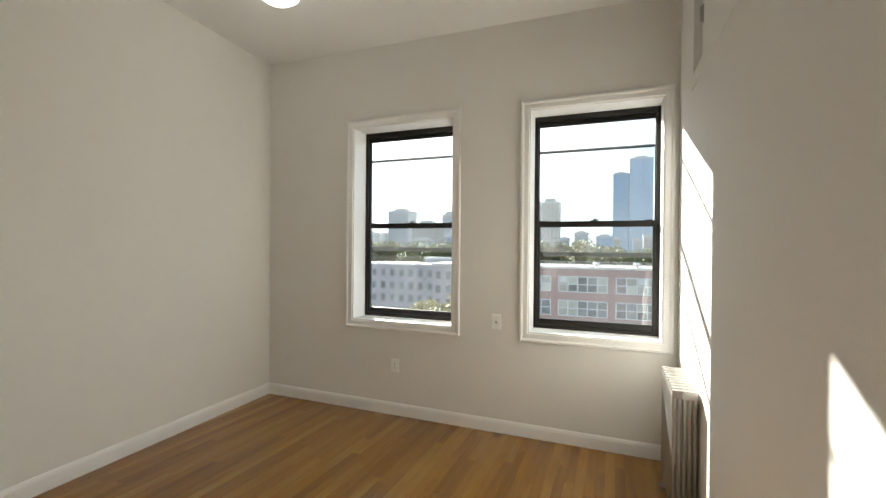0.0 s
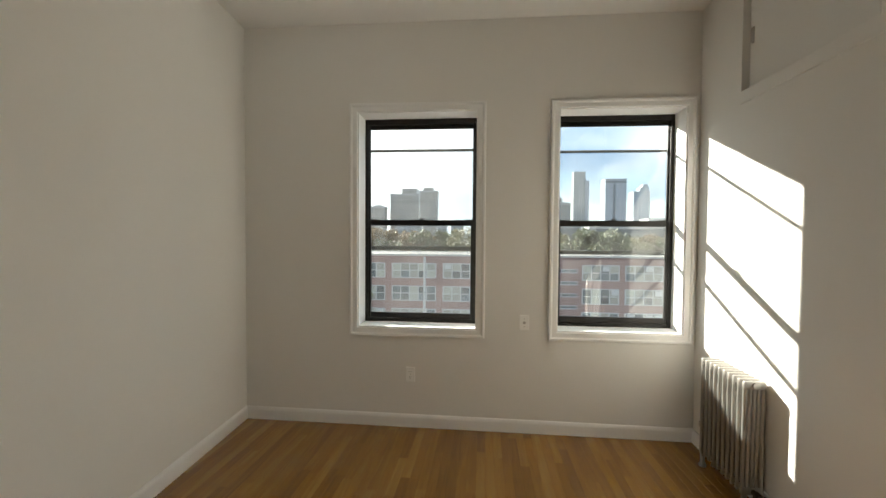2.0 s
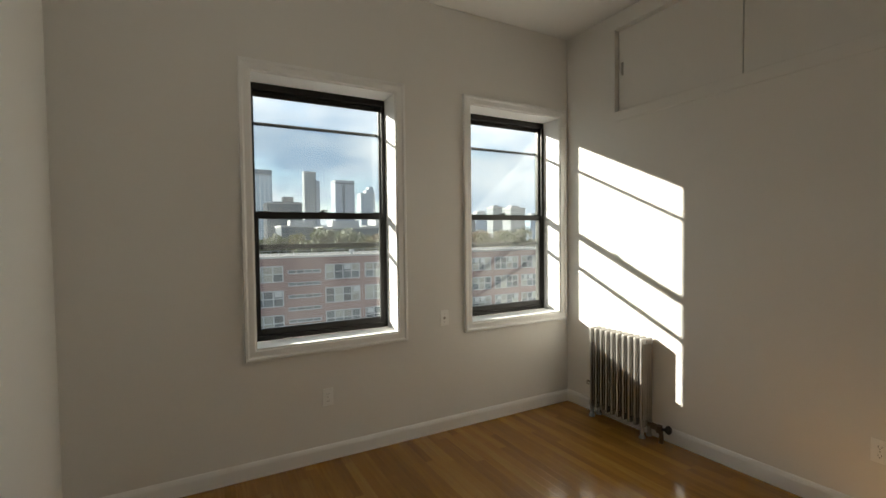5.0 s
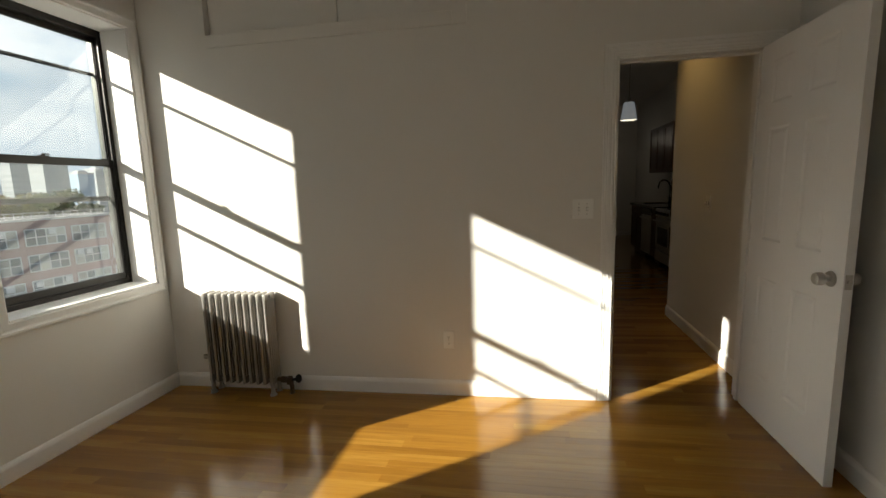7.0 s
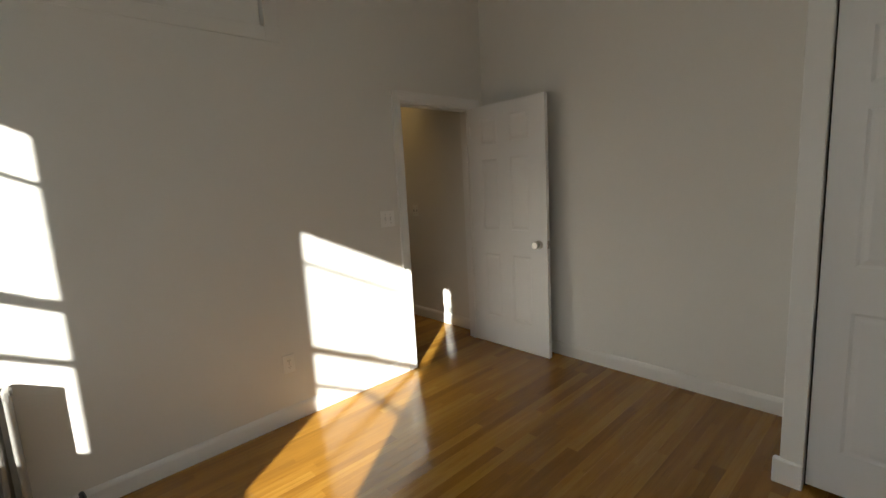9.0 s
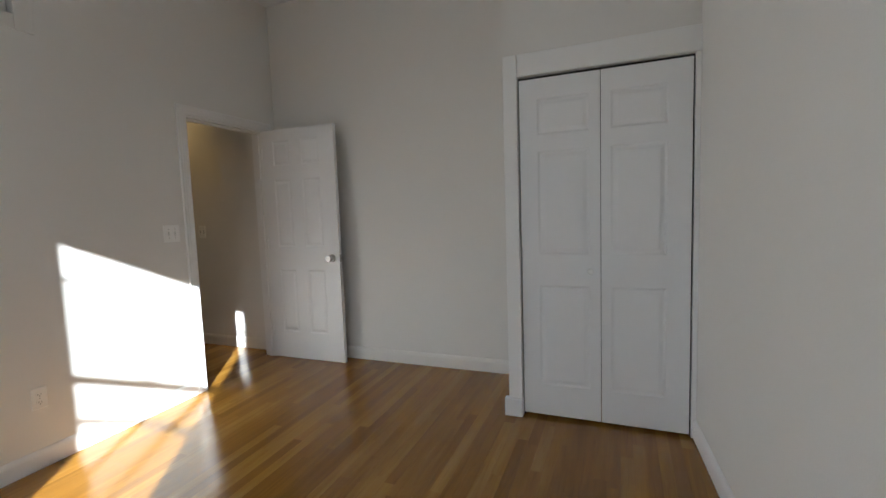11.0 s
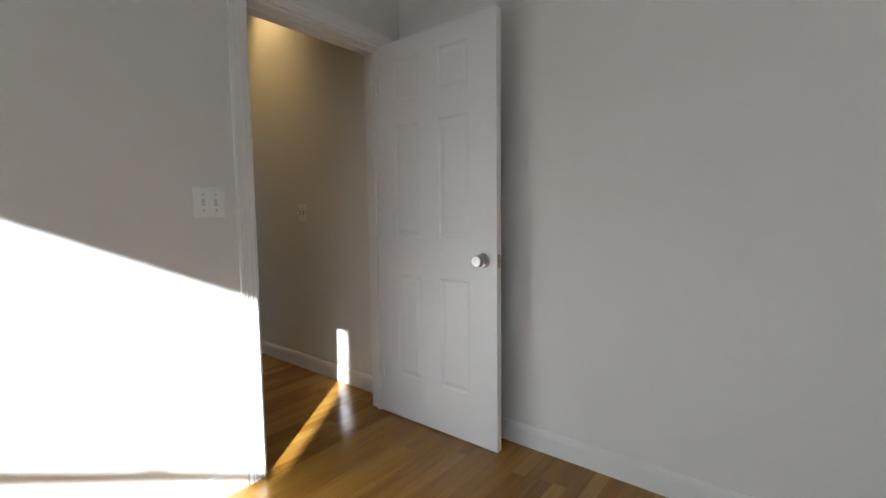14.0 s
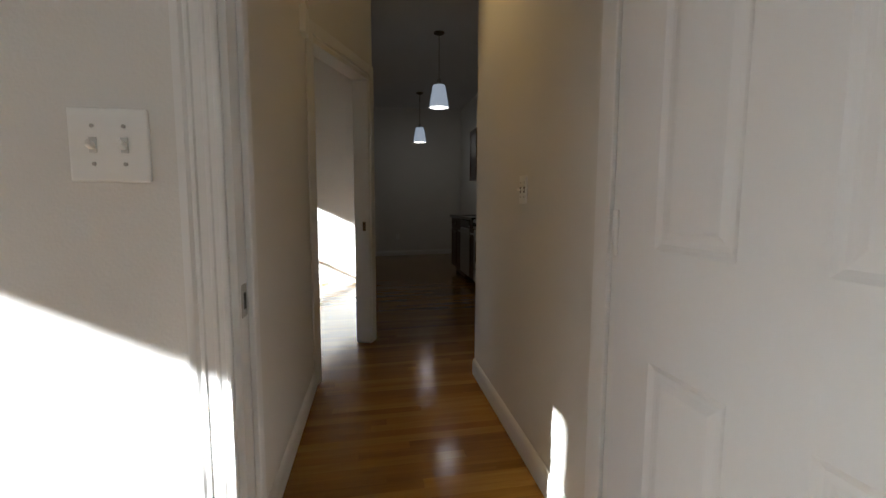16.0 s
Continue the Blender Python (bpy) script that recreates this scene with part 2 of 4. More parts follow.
# ---------------------------------------------------------------- builders
def box(bm, x0, x1, y0, y1, z0, z1, bevel=0.0, seg=1):
    m = Matrix.Translation(((x0 + x1) / 2, (y0 + y1) / 2, (z0 + z1) / 2)) @ Matrix.Diagonal((abs(x1 - x0), abs(y1 - y0), abs(z1 - z0), 1))
    made = bmesh.ops.create_cube(bm, size=1.0, matrix=m)
    if bevel:
        vs = set(made["verts"])
        es = [e for e in bm.edges if e.verts[0] in vs and e.verts[1] in vs]
        bmesh.ops.bevel(bm, geom=es, offset=bevel, segments=seg, affect="EDGES", profile=0.6)
    return bm


def cyl(bm, p0, p1, r0, r1=None, seg=16):
    p0, p1 = Vector(p0), Vector(p1)
    d = p1 - p0
    m = Matrix.Translation((p0 + p1) / 2) @ d.to_track_quat("Z", "Y").to_matrix().to_4x4()
    bmesh.ops.create_cone(bm, cap_ends=True, segments=seg, radius1=r0, radius2=r0 if r1 is None else r1, depth=d.length, matrix=m)
    return bm


def lathe(bm, profile, m=None, seg=24):
    """Turns (radius, height) pairs round the z axis of m."""
    m = m or Matrix.Identity(4)
    rings = []
    for r, z in profile:
        rings.append([bm.verts.new(m @ Vector((max(r, 1e-4) * math.cos(2 * math.pi * i / seg), max(r, 1e-4) * math.sin(2 * math.pi * i / seg), z))) for i in range(seg)])
    for a, b in zip(rings, rings[1:]):
        for i in range(seg):
            bm.faces.new((a[i], a[(i + 1) % seg], b[(i + 1) % seg], b[i]))
    bm.faces.new(rings[-1])
    bm.faces.new(rings[0][::-1])
    return bm


def tube(bm, points, r, seg=10):
    """A round pipe along points."""
    pts = [Vector(p) for p in points]
    rings = []
    side = None
    for i, p in enumerate(pts):
        d = (pts[min(i + 1, len(pts) - 1)] - pts[max(i - 1, 0)]).normalized()
        if side is None:
            side = d.orthogonal().normalized()
        side = (side - d * side.dot(d)).normalized()
        up = d.cross(side)
        rings.append([bm.verts.new(p + r * (math.cos(2 * math.pi * k / seg) * side + math.sin(2 * math.pi * k / seg) * up)) for k in range(seg)])
    for a, b in zip(rings, rings[1:]):
        for k in range(seg):
            bm.faces.new((a[k], a[(k + 1) % seg], b[(k + 1) % seg], b[k]))
    bm.faces.new(rings[-1])
    bm.faces.new(rings[0][::-1])
    return bm


def extrude_profile(bm, profile, p0, p1, out, up=(0, 0, 1), m0=0.0, m1=0.0):
    """Runs a moulding whose profile is (out, up) pairs from p0 to p1; m0, m1 mitre its ends along the run for each metre of up."""
    p0, p1, out, up = Vector(p0), Vector(p1), Vector(out), Vector(up)
    d = (p1 - p0).normalized()
    a = [bm.verts.new(p0 + out * o + up * u + d * (m0 * u)) for o, u in profile]
    b = [bm.verts.new(p1 + out * o + up * u + d * (m1 * u)) for o, u in profile]
    n = len(profile)
    for i in range(n):
        bm.faces.new((a[i], a[(i + 1) % n], b[(i + 1) % n], b[i]))
    bm.faces.new(a[::-1])
    bm.faces.new(b)
    return bm


def mesh_of(name, bm, material, smooth=False):
    bmesh.ops.recalc_face_normals(bm, faces=bm.faces)
    me = bpy.data.meshes.new(name)
    bm.to_mesh(me)
    bm.free()
    me.materials.append(material)
    if smooth:
        for p in me.polygons:
            p.use_smooth = True
    return me


def soften(me, degrees=40):
    me.polygons.foreach_set("use_smooth", [True] * len(me.polygons))
    me.set_sharp_from_angle(angle=radians(degrees))
    return me


def part(name, bm, material, parent, label="", smooth=False):
    """Links a bmesh as one mesh object under a thing or a part."""
    me = mesh_of(name, bm, material)
    if smooth:
        soften(me)
    ob = new(name, me)
    ob.parent = parent
    return tagged(ob, label)


def thing(name, m=None, label="", category="", group="", kind=""):
    ob = new(name)
    ob.empty_display_size = 0.1
    ob.matrix_basis = m or Matrix.Identity(4)
    return tagged(ob, label, category, group, kind)


def solid(name, bm, material, label="", category="", kind="structure"):
    return tagged(new(name, mesh_of(name, bm, material)), label, category, "", kind)


B = bmesh.new

# ---------------------------------------------------------------- plan
XW, XE = -3.505, 0.0           # west end of the window wall; east wall face
XWS = -3.250                   # the west wall runs in to here at the closet
YS = -3.945                    # south wall face
YC = -3.345                    # closet front face
H = 3.142                      # ceiling
TE = 0.13                      # thickness of the east wall
TN = 0.30                      # thickness of the window wall
WIN = ((-2.570, -1.626), (-1.012, -0.090))
WIN3 = (3.05, 3.98)            # second bedroom
WZ0, WZ1 = 0.760, 2.458        # window openings
ZM, ZLOW, ZUP = 1.608, 1.386, 2.210    # meeting rail, storm rails
DY0, DY1, DZ = -3.815, -3.062, 2.058   # door opening in the east wall
HN, HS = -2.94, -3.93         # hall wall faces
HX = 1.85                      # end of the hall's south wall
FARX = 8.75                    # far wall of the kitchen
KS = -5.18                     # kitchen's south wall
R2X = 5.62                     # east wall of the second bedroom


def fz(x, y):
    """The height of the floor, tilted down towards the windows to fit the camera's view."""
    return -0.04 - 0.0255 * y - 0.006 * x


# window wall, with the two openings
bm = B()
X0, X1 = XW - 0.3, FARX + 0.2
cuts = [X0, WIN[0][0], WIN[0][1], WIN[1][0], WIN[1][1], WIN3[0], WIN3[1], X1]
for i in range(0, 7):
    a, b = cuts[i], cuts[i + 1]
    if i in (1, 3, 5):
        box(bm, a, b, 0, TN, -0.1, WZ0)
        box(bm, a, b, 0, TN, WZ1, H)
    else:
        box(bm, a, b, 0, TN, -0.1, H)
solid("wall_north", bm, WALL, "plain white painted plaster wall with two windows", "wall")

# west wall, not quite square to the room
bm = B()
vs = [(XW, 0.0), (XWS, YC), (XWS, YS - 0.2), (XW - 0.3, YS - 0.2), (XW - 0.3, 0.0)]
lo, hi = [bm.verts.new((x, y, -0.1)) for x, y in vs], [bm.verts.new((x, y, H)) for x, y in vs]
bm.faces.new(hi), bm.faces.new(lo[::-1])
for i in range(5):
    bm.faces.new((lo[i], lo[(i + 1) % 5], hi[(i + 1) % 5], hi[i]))
solid("wall_west", bm, WALL, "plain white painted plaster wall", "wall")

# east wall, with the doorway and the high cupboard
CY0, CY1, CZ0, CZ1 = -2.14, -0.508, 2.392, 3.02
bm = B()
box(bm, 0, TE, CY1, 0, -0.1, H)
box(bm, 0, TE, CY0, CY1, -0.1, CZ0)
box(bm, 0, TE, CY0, CY1, CZ1, H)
box(bm, 0, TE, DY1, CY0, -0.1, H)
box(bm, 0, TE, DY0, DY1, DZ, H)
box(bm, 0, TE, YS - 0.15, DY0, -0.1, H)
solid("wall_east", bm, WALL, "plain white painted plaster wall with a doorway and a high cupboard", "wall")

# south wall and the closet block
bm = B()
box(bm, XW - 0.3, TE, YS - 0.2, YS, -0.1, H)
solid("wall_south", bm, WALL, "plain white painted plaster wall", "wall")
CLX0, CLX1, CLZ = -3.225, -2.333, 2.052
bm = B()
box(bm, CLX1, CLX1 + 0.072, YS, YC, 0, H)
box(bm, CLX0 - 0.03, CLX1, YC - 0.1, YC, CLZ, H)
solid("wall_closet", bm, WALL, "white painted closet wall standing out into the room", "wall")

# ceiling
bm = B()
box(bm, XW - 0.4, FARX + 0.3, KS - 0.2, TN, H, H + 0.2)
solid("ceiling", bm, CEIL, "plain white ceiling", "ceiling")

# hall, second bedroom, kitchen
bm = B()
box(bm, TE, 1.88, HN, HN + 0.12, -0.1, H)
solid("wall_hall_north", bm, WALL, "white hall wall", "wall")
bm = B()
box(bm, TE, HX, HS - 0.12, HS, -0.1, H)
box(bm, HX - 0.12, HX, KS, HS - 0.12, -0.1, H)
solid("wall_hall_south", bm, WALL, "white hall wall that ends at the kitchen", "wall")
bm = B()
box(bm, HX - 0.12, FARX + 0.2, KS - 0.2, KS, -0.1, H)
solid("wall_kitchen", bm, WALL, "white kitchen wall", "wall")
bm = B()
box(bm, FARX, FARX + 0.2, KS, TN, -0.1, H)
solid("wall_far", bm, WALL, "white wall at the far end of the kitchen", "wall")
# the slanting wall with the second bedroom's doorway
D2A, D2B = Vector((1.87, -2.955, 0)), Vector((2.70, -3.30, 0))
d2 = (D2B - D2A).normalized()
d2n = Vector((-d2.y, d2.x, 0))
d2m = Matrix(((d2.x, d2n.x, 0, D2A.x), (d2.y, d2n.y, 0, D2A.y), (0, 0, 1, 0), (0, 0, 0, 1)))
d2len = (D2B - D2A).length
bm = B()
box(bm, 0.0, 0.022, 0, 0.12, -0.1, H)
box(bm, 0.022, d2len - 0.07, 0, 0.12, 2.05, H)
box(bm, d2len - 0.07, d2len, 0, 0.12, -0.1, H)
bm.transform(d2m)
solid("wall_slanting", bm, WALL, "white slanting wall with a doorway into a sunny bedroom", "wall")
bm = B()
box(bm, R2X, R2X + 0.12, -3.18, 0, -0.1, H)
box(bm, 2.70, R2X + 0.12, -3.30, -3.18, -0.1, H)
solid("wall_bedroom_east", bm, WALL, "white wall of a second bedroom with a patch of sun", "wall")


# ---------------------------------------------------------------- windows
CASING = [(0, 0), (0.012, 0.0), (0.015, 0.004), (0.015, 0.034), (0.017, 0.040), (0.022, 0.046), (0.022, 0.060), (0.018, 0.064), (0, 0.064)]


def casing_frame(parent, x0, x1, z0, z1):
    """Four mitred lengths of moulded casing on the wall face y = 0, facing -y."""
    o = Vector((0, -1, 0))
    for p0, p1, up in (((x0, 0, z1), (x1, 0, z1), (0, 0, 1)), ((x1, 0, z0), (x0, 0, z0), (0, 0, -1)),
                       ((x1, 0, z1), (x1, 0, z0), (1, 0, 0)), ((x0, 0, z0), (x0, 0, z1), (-1, 0, 0))):
        bm = B()
        extrude_profile(bm, CASING, p0, p1, o, up, -1, 1)
        part("casing", bm, TRIM, parent)


def sash(parent, name, x0, x1, z0, z1, y0, y1, rail, stile, top=None):
    s = B()
    box(s, x0, x0 + stile, y0, y1, z0, z1, 0.003)
    box(s, x1 - stile, x1, y0, y1, z0, z1, 0.003)
    box(s, x0 + stile, x1 - stile, y0 + 0.001, y1 - 0.001, z0, z0 + rail, 0.003)
    box(s, x0 + stile, x1 - stile, y0 + 0.001, y1 - 0.001, z1 - (top or rail), z1, 0.003)
    ob = part(name, s, FRAME, parent)
    g = B()
    ym = (y0 + y1) / 2
    box(g, x0 + stile - 0.004, x1 - stile + 0.004, ym - 0.002, ym + 0.002, z0 + rail - 0.004, z1 - (top or rail) + 0.004)
    pane = part("pane", g, GLASS, ob)
    pane.visible_shadow = False
    return ob


def window(name, x0, x1, label, drop=0.0):
    w = thing(name, pose(0, 0, 0), label, "window", "", "structure")
    z0, z1 = WZ0, WZ1
    casing_frame(w, x0, x1, z0, z1)
    for nm, b in (("reveal", (x0 - 0.002, x0 + 0.008, -0.001, 0.195, z0, z1)), ("reveal", (x1 - 0.008, x1 + 0.002, -0.001, 0.195, z0, z1)),
                  ("reveal", (x0 + 0.008, x1 - 0.008, -0.001, 0.195, z1 - 0.008, z1 + 0.002)), ("window_sill", (x0 + 0.008, x1 - 0.008, -0.004, 0.195, z0 - 0.002, z0 + 0.01))):
        r = B()
        box(r, *b)
        part(nm, r, TRIM, w)
    # black aluminium frame with its two tracks
    fx0, fx1, fz0, fz1 = x0 + 0.004, x1 - 0.004, z0 + 0.010, z1 - 0.004
    f = B()
    for a, b in ((fx0, fx0 + 0.022), (fx1 - 0.022, fx1)):
        box(f, a, b, 0.195, 0.262, fz0, fz1, 0.002)
    for a, b in ((fx0 + 0.022, fx0 + 0.032), (fx1 - 0.032, fx1 - 0.022)):
        box(f, a, b, 0.228, 0.240, fz0 + 0.03, fz1 - 0.03)
        box(f, a, b, 0.195, 0.202, fz0 + 0.03, fz1 - 0.03)
    box(f, fx0 + 0.022, fx1 - 0.022, 0.196, 0.261, fz1 - 0.045, fz1, 0.002)
    box(f, fx0 + 0.022, fx1 - 0.022, 0.196, 0.261, fz0, fz0 + 0.032, 0.002)
    part("window_frame", f, FRAME, w, "black aluminium window frame")
    sx0, sx1 = fx0 + 0.022, fx1 - 0.022
    zm = ZM
    lower = sash(w, "lower_sash", sx0, sx1, fz0 + 0.032, zm + 0.012, 0.203, 0.227, 0.046, 0.028, 0.046)
    sash(w, "upper_sash", sx0, sx1, zm - 0.026, fz1 - 0.045, 0.234, 0.254, 0.040, 0.016, 0.034)
    # cam lock and tilt latches on the meeting rail
    k = B()
    xm = (sx0 + sx1) / 2
    box(k, xm - 0.03, xm + 0.03, 0.205, 0.225, zm + 0.012, zm + 0.018, 0.002)
    cyl(k, (xm, 0.215, zm + 0.018), (xm, 0.215, zm + 0.028), 0.010)
    box(k, xm - 0.008, xm + 0.034, 0.208, 0.218, zm + 0.022, zm + 0.030, 0.002)
    part("sash_lock", k, FRAME, lower)
    for xx in (sx0 + 0.05, sx1 - 0.05):
        k = B()
        box(k, xx - 0.03, xx + 0.03, 0.207, 0.223, zm + 0.012, zm + 0.018, 0.002)
        part("tilt_latch", k, FRAME, lower)
    # storm window outside: slim tracks, two rails and a dusty pane between them
    st = B()
    box(st, fx0 + 0.006, fx1 - 0.006, 0.290, 0.308, ZLOW - drop - 0.016, ZLOW - drop + 0.016, 0.003)
    box(st, fx0 + 0.006, fx1 - 0.006, 0.286, 0.304, ZUP - drop - 0.010, ZUP - drop + 0.010, 0.002)
    for a, b in ((fx0 - 0.002, fx0 + 0.005), (fx1 - 0.005, fx1 + 0.002)):
        box(st, a, b, 0.264, 0.312, fz0, fz1, 0.001)
    storm = part("storm_sash", st, STORM, w, "outer storm sash rails")
    g = B()
    box(g, fx0 + 0.006, fx1 - 0.006, 0.2965, 0.2975, ZLOW - drop + 0.012, ZUP - drop - 0.006)
    part("pane", g, STORMGLASS, storm, "grey dusty storm pane")
    return w


window("window_1", *WIN[0], "black framed double-hung window with white moulded casing")
window("window_2", *WIN[1], "black framed double-hung window with white casing beside the corner", 0.024)
# Out of view; placed so its sun patch shows through the slanting doorway.
window("window_3", *WIN3, "black framed double-hung window of a second bedroom")


# ---------------------------------------------------------------- baseboards
BASE = [(0, 0), (0.014, 0.0), (0.014, 0.078), (0.011, 0.090), (0.006, 0.100), (0, 0.104)]


def baseboard(p0, p1, out, paint=TRIM, name="baseboard"):
    bm = B()
    extrude_profile(bm, BASE, (*p0, fz(*p0) - 0.002), (*p1, fz(*p1) - 0.002), (*out, 0))
    solid(name, bm, paint, "white painted wooden baseboard", "baseboard")


wdir = Vector((XWS - XW, YC, 0)).normalized()
baseboard((XW, 0), (XE, 0), (0, -1))
baseboard((XW, 0), (XWS, YC), (-wdir.y, wdir.x))
baseboard((0, -0.014), (0, DY1 + 0.078), (-1, 0))
baseboard((CLX1 + 0.072, YS), (-0.0, YS), (0, 1), WALL)
baseboard((CLX1 + 0.072, YC), (CLX1 + 0.072, YS), (1, 0))
baseboard((TE, HS), (HX, HS), (0, 1), WALL)
baseboard((TE + 0.08, HN), (1.86, HN), (0, -1))
baseboard((FARX, HN), (FARX, KS), (-1, 0))
baseboard((R2X, 0), (R2X, -3.18), (-1, 0))


# ---------------------------------------------------------------- doorway and doors
d = thing("door_1", pose(0, 0, 0), "white doorway casing and jambs with a brass strike plate", "doorway", "", "structure")
DC = [(0, 0), (0.011, 0.0), (0.0135, 0.003), (0.0135, 0.008), (0.0118, 0.010), (0.0118, 0.018), (0.0135, 0.021), (0.0135, 0.025), (0.0118, 0.028), (0.012, 0.040), (0.0145, 0.043), (0.0145, 0.047), (0.0128, 0.050), (0.0165, 0.056), (0.0165, 0.068), (0, 0.068)]
for xo, sgn in ((0.0, -1), (TE, 1)):
    for p0, p1, up, m0, m1 in (((xo, DY1, 0), (xo, DY1, DZ), (0, 1, 0), 0, 1), ((xo, DY1, DZ), (xo, DY0, DZ), (0, 0, 1), -1, 1), ((xo, DY0, DZ), (xo, DY0, 0), (0, -1, 0), -1, 0)):
        bm = B()
        extrude_profile(bm, DC, p0, p1, (sgn, 0, 0), up, m0, m1)
        part("casing", bm, TRIM, d)
for b in ((-0.001, TE + 0.001, DY1 - 0.012, DY1 + 0.002, 0, DZ), (-0.001, TE + 0.001, DY0 - 0.002, DY0 + 0.012, 0, DZ), (-0.001, TE + 0.001, DY0 + 0.012, DY1 - 0.012, DZ - 0.012, DZ + 0.002)):
    bm = B()
    box(bm, *b)
    part("jamb", bm, TRIM, d)
for b in ((0.05, 0.085, DY1 - 0.024, DY1 - 0.012, 0, DZ - 0.012), (0.05, 0.085, DY0 + 0.012, DY0 + 0.024, 0, DZ - 0.012), (0.05, 0.085, DY0 + 0.024, DY1 - 0.024, DZ - 0.024, DZ - 0.012)):
    bm = B()
    box(bm, *b, 0.002)
    part("door_stop", bm, TRIM, d)
bm = B()
box(bm, 0.012, 0.040, DY1 - 0.0145, DY1 - 0.011, 0.925, 0.985, 0.0015)
sp = part("strike_plate", bm, CHROME, d)
# No opening is cut: a near-black box stands for the hole's shade.
bm = B()
box(bm, 0.02, 0.032, DY1 - 0.0152, DY1 - 0.0142, 0.94, 0.97)
part("latch_hole", bm, DARK, sp)


def panel_faces(bm, x0, x1, z0, z1, y, sgn, depth=0.006):
    """A moulded field: a sunk ogee frame round a raised flat, set into the face y."""
    rings = []
    for k, dd in ((0.0, 0.0), (0.006, 0.6), (0.012, 1.0), (0.020, 0.9), (0.034, 0.25), (0.040, 0.2)):
        yy = y - sgn * depth * dd
        rings.append([bm.verts.new(v) for v in ((x0 + k, yy, z0 + k), (x1 - k, yy, z0 + k), (x1 - k, yy, z1 - k), (x0 + k, yy, z1 - k))])
    for a, b in zip(rings, rings[1:]):
        for i in range(4):
            bm.faces.new((a[i], a[(i + 1) % 4], b[(i + 1) % 4], b[i]))
    bm.faces.new(rings[-1])


def panel_door_mesh(width, height, cols, rows, thick=0.035, depth=0.006):
    """A moulded door: x from 0 to width, y from 0 to thick, panels on both faces. cols, rows: the spans of the panels."""
    bm = B()
    xs = sorted({0.0, width, *[v for c in cols for v in c]})
    zs = sorted({0.0, height, *[v for r in rows for v in r]})
    for y, sgn in ((0.0, -1), (thick, 1)):
        for i in range(len(xs) - 1):
            for j in range(len(zs) - 1):
                a, b, c, e = xs[i], xs[i + 1], zs[j], zs[j + 1]
                if (a, b) in cols and (c, e) in rows:
                    panel_faces(bm, a, b, c, e, y, sgn, depth)
                else:
                    bm.faces.new([bm.verts.new(v) for v in ((a, y, c), (b, y, c), (b, y, e), (a, y, e))])
    for q in (((0, 0, 0), (0, thick, 0), (0, thick, height), (0, 0, height)), ((width, 0, 0), (width, thick, 0), (width, thick, height), (width, 0, height)),
              ((0, 0, 0), (width, 0, 0), (width, thick, 0), (0, thick, 0)), ((0, 0, height), (width, 0, height), (width, thick, height), (0, thick, height))):
        bm.faces.new([bm.verts.new(v) for v in q])
    bmesh.ops.remove_doubles(bm, verts=bm.verts, dist=0.0005)
    return bm


def knob_parts(parent, x, z, y, sgn):
    bm = B()
    m = Matrix.Translation((x, y, z)) @ Euler((radians(-90 * sgn), 0, 0)).to_matrix().to_4x4()
    lathe(bm, [(0.033, 0), (0.033, 0.004), (0.030, 0.008), (0.014, 0.011), (0.012, 0.022), (0.018, 0.026), (0.0245, 0.030), (0.0275, 0.037), (0.0265, 0.053), (0.0235, 0.060), (0.020, 0.061), (0.010, 0.0585), (0.006, 0.060), (0.0, 0.060)], m, 28)
    part("door_knob", bm, CHROME, parent, "satin nickel round knob", True)


# bedroom door, standing open against the south wall
DW = 0.734
slab = thing("open_door", pose(0.006, DY0 + 0.010, 0.054, 0, 0, 180 + 0.9), "white six-panel door standing open against the wall", "door")
cols = [(0.112, 0.285), (0.405, 0.585)]
bm = panel_door_mesh(DW, 1.985, cols, [(0.235, 0.785), (0.985, 1.56), (1.68, 1.89)], depth=0.005)
bm.transform(Matrix.Translation((0, -0.0175, 0.012)))
part("door_slab", bm, DOOR, slab)
knob_parts(slab, DW - 0.072, 0.90, -0.0175, -1)
knob_parts(slab, DW - 0.072, 0.90, 0.0175, 1)
bm = B()
box(bm, DW - 0.0005, DW + 0.0015, -0.0125, 0.0125, 0.87, 0.93, 0.0005)
cyl(bm, (DW, 0, 0.90), (DW + 0.010, 0, 0.90), 0.009)
part("latch", bm, CHROME, slab)
for z in (0.25, 1.02, 1.80):
    bm = B()
    cyl(bm, (-0.004, -0.0215, z - 0.045), (-0.004, -0.0215, z + 0.045), 0.006, seg=10)
    box(bm, -0.004, 0.0, -0.018, 0.015, z - 0.044, z + 0.044)
    part("hinge", bm, TRIM, slab)

# closet: bifold doors in a flat casing
c = thing("closet_front", pose(0, 0, 0), "flat white closet casing with dark strips standing for shaded door gaps", "closet casing", "", "structure")
for b in ((CLX1, CLX1 + 0.082, YC - 0.002, YC + 0.02, 0, CLZ + 0.125), (CLX0 - 0.028, CLX1, YC - 0.002, YC + 0.02, CLZ, CLZ + 0.125)):
    bm = B()
    box(bm, *b, 0.004)
    part("casing", bm, TRIM, c)
bm = B()
box(bm, XWS, CLX0 - 0.001, YC - 0.020, YC + 0.002, 0, CLZ, 0.002)
part("side_jamb", bm, TRIM, c)
bm = B()
box(bm, CLX1 - 0.001, CLX1 + 0.106, YC - 0.001, YC + 0.034, 0, 0.17, 0.005)
part("plinth_block", bm, TRIM, c)
# Strip fills the gap over the doors; its shade is put in the colour.
bm = B()
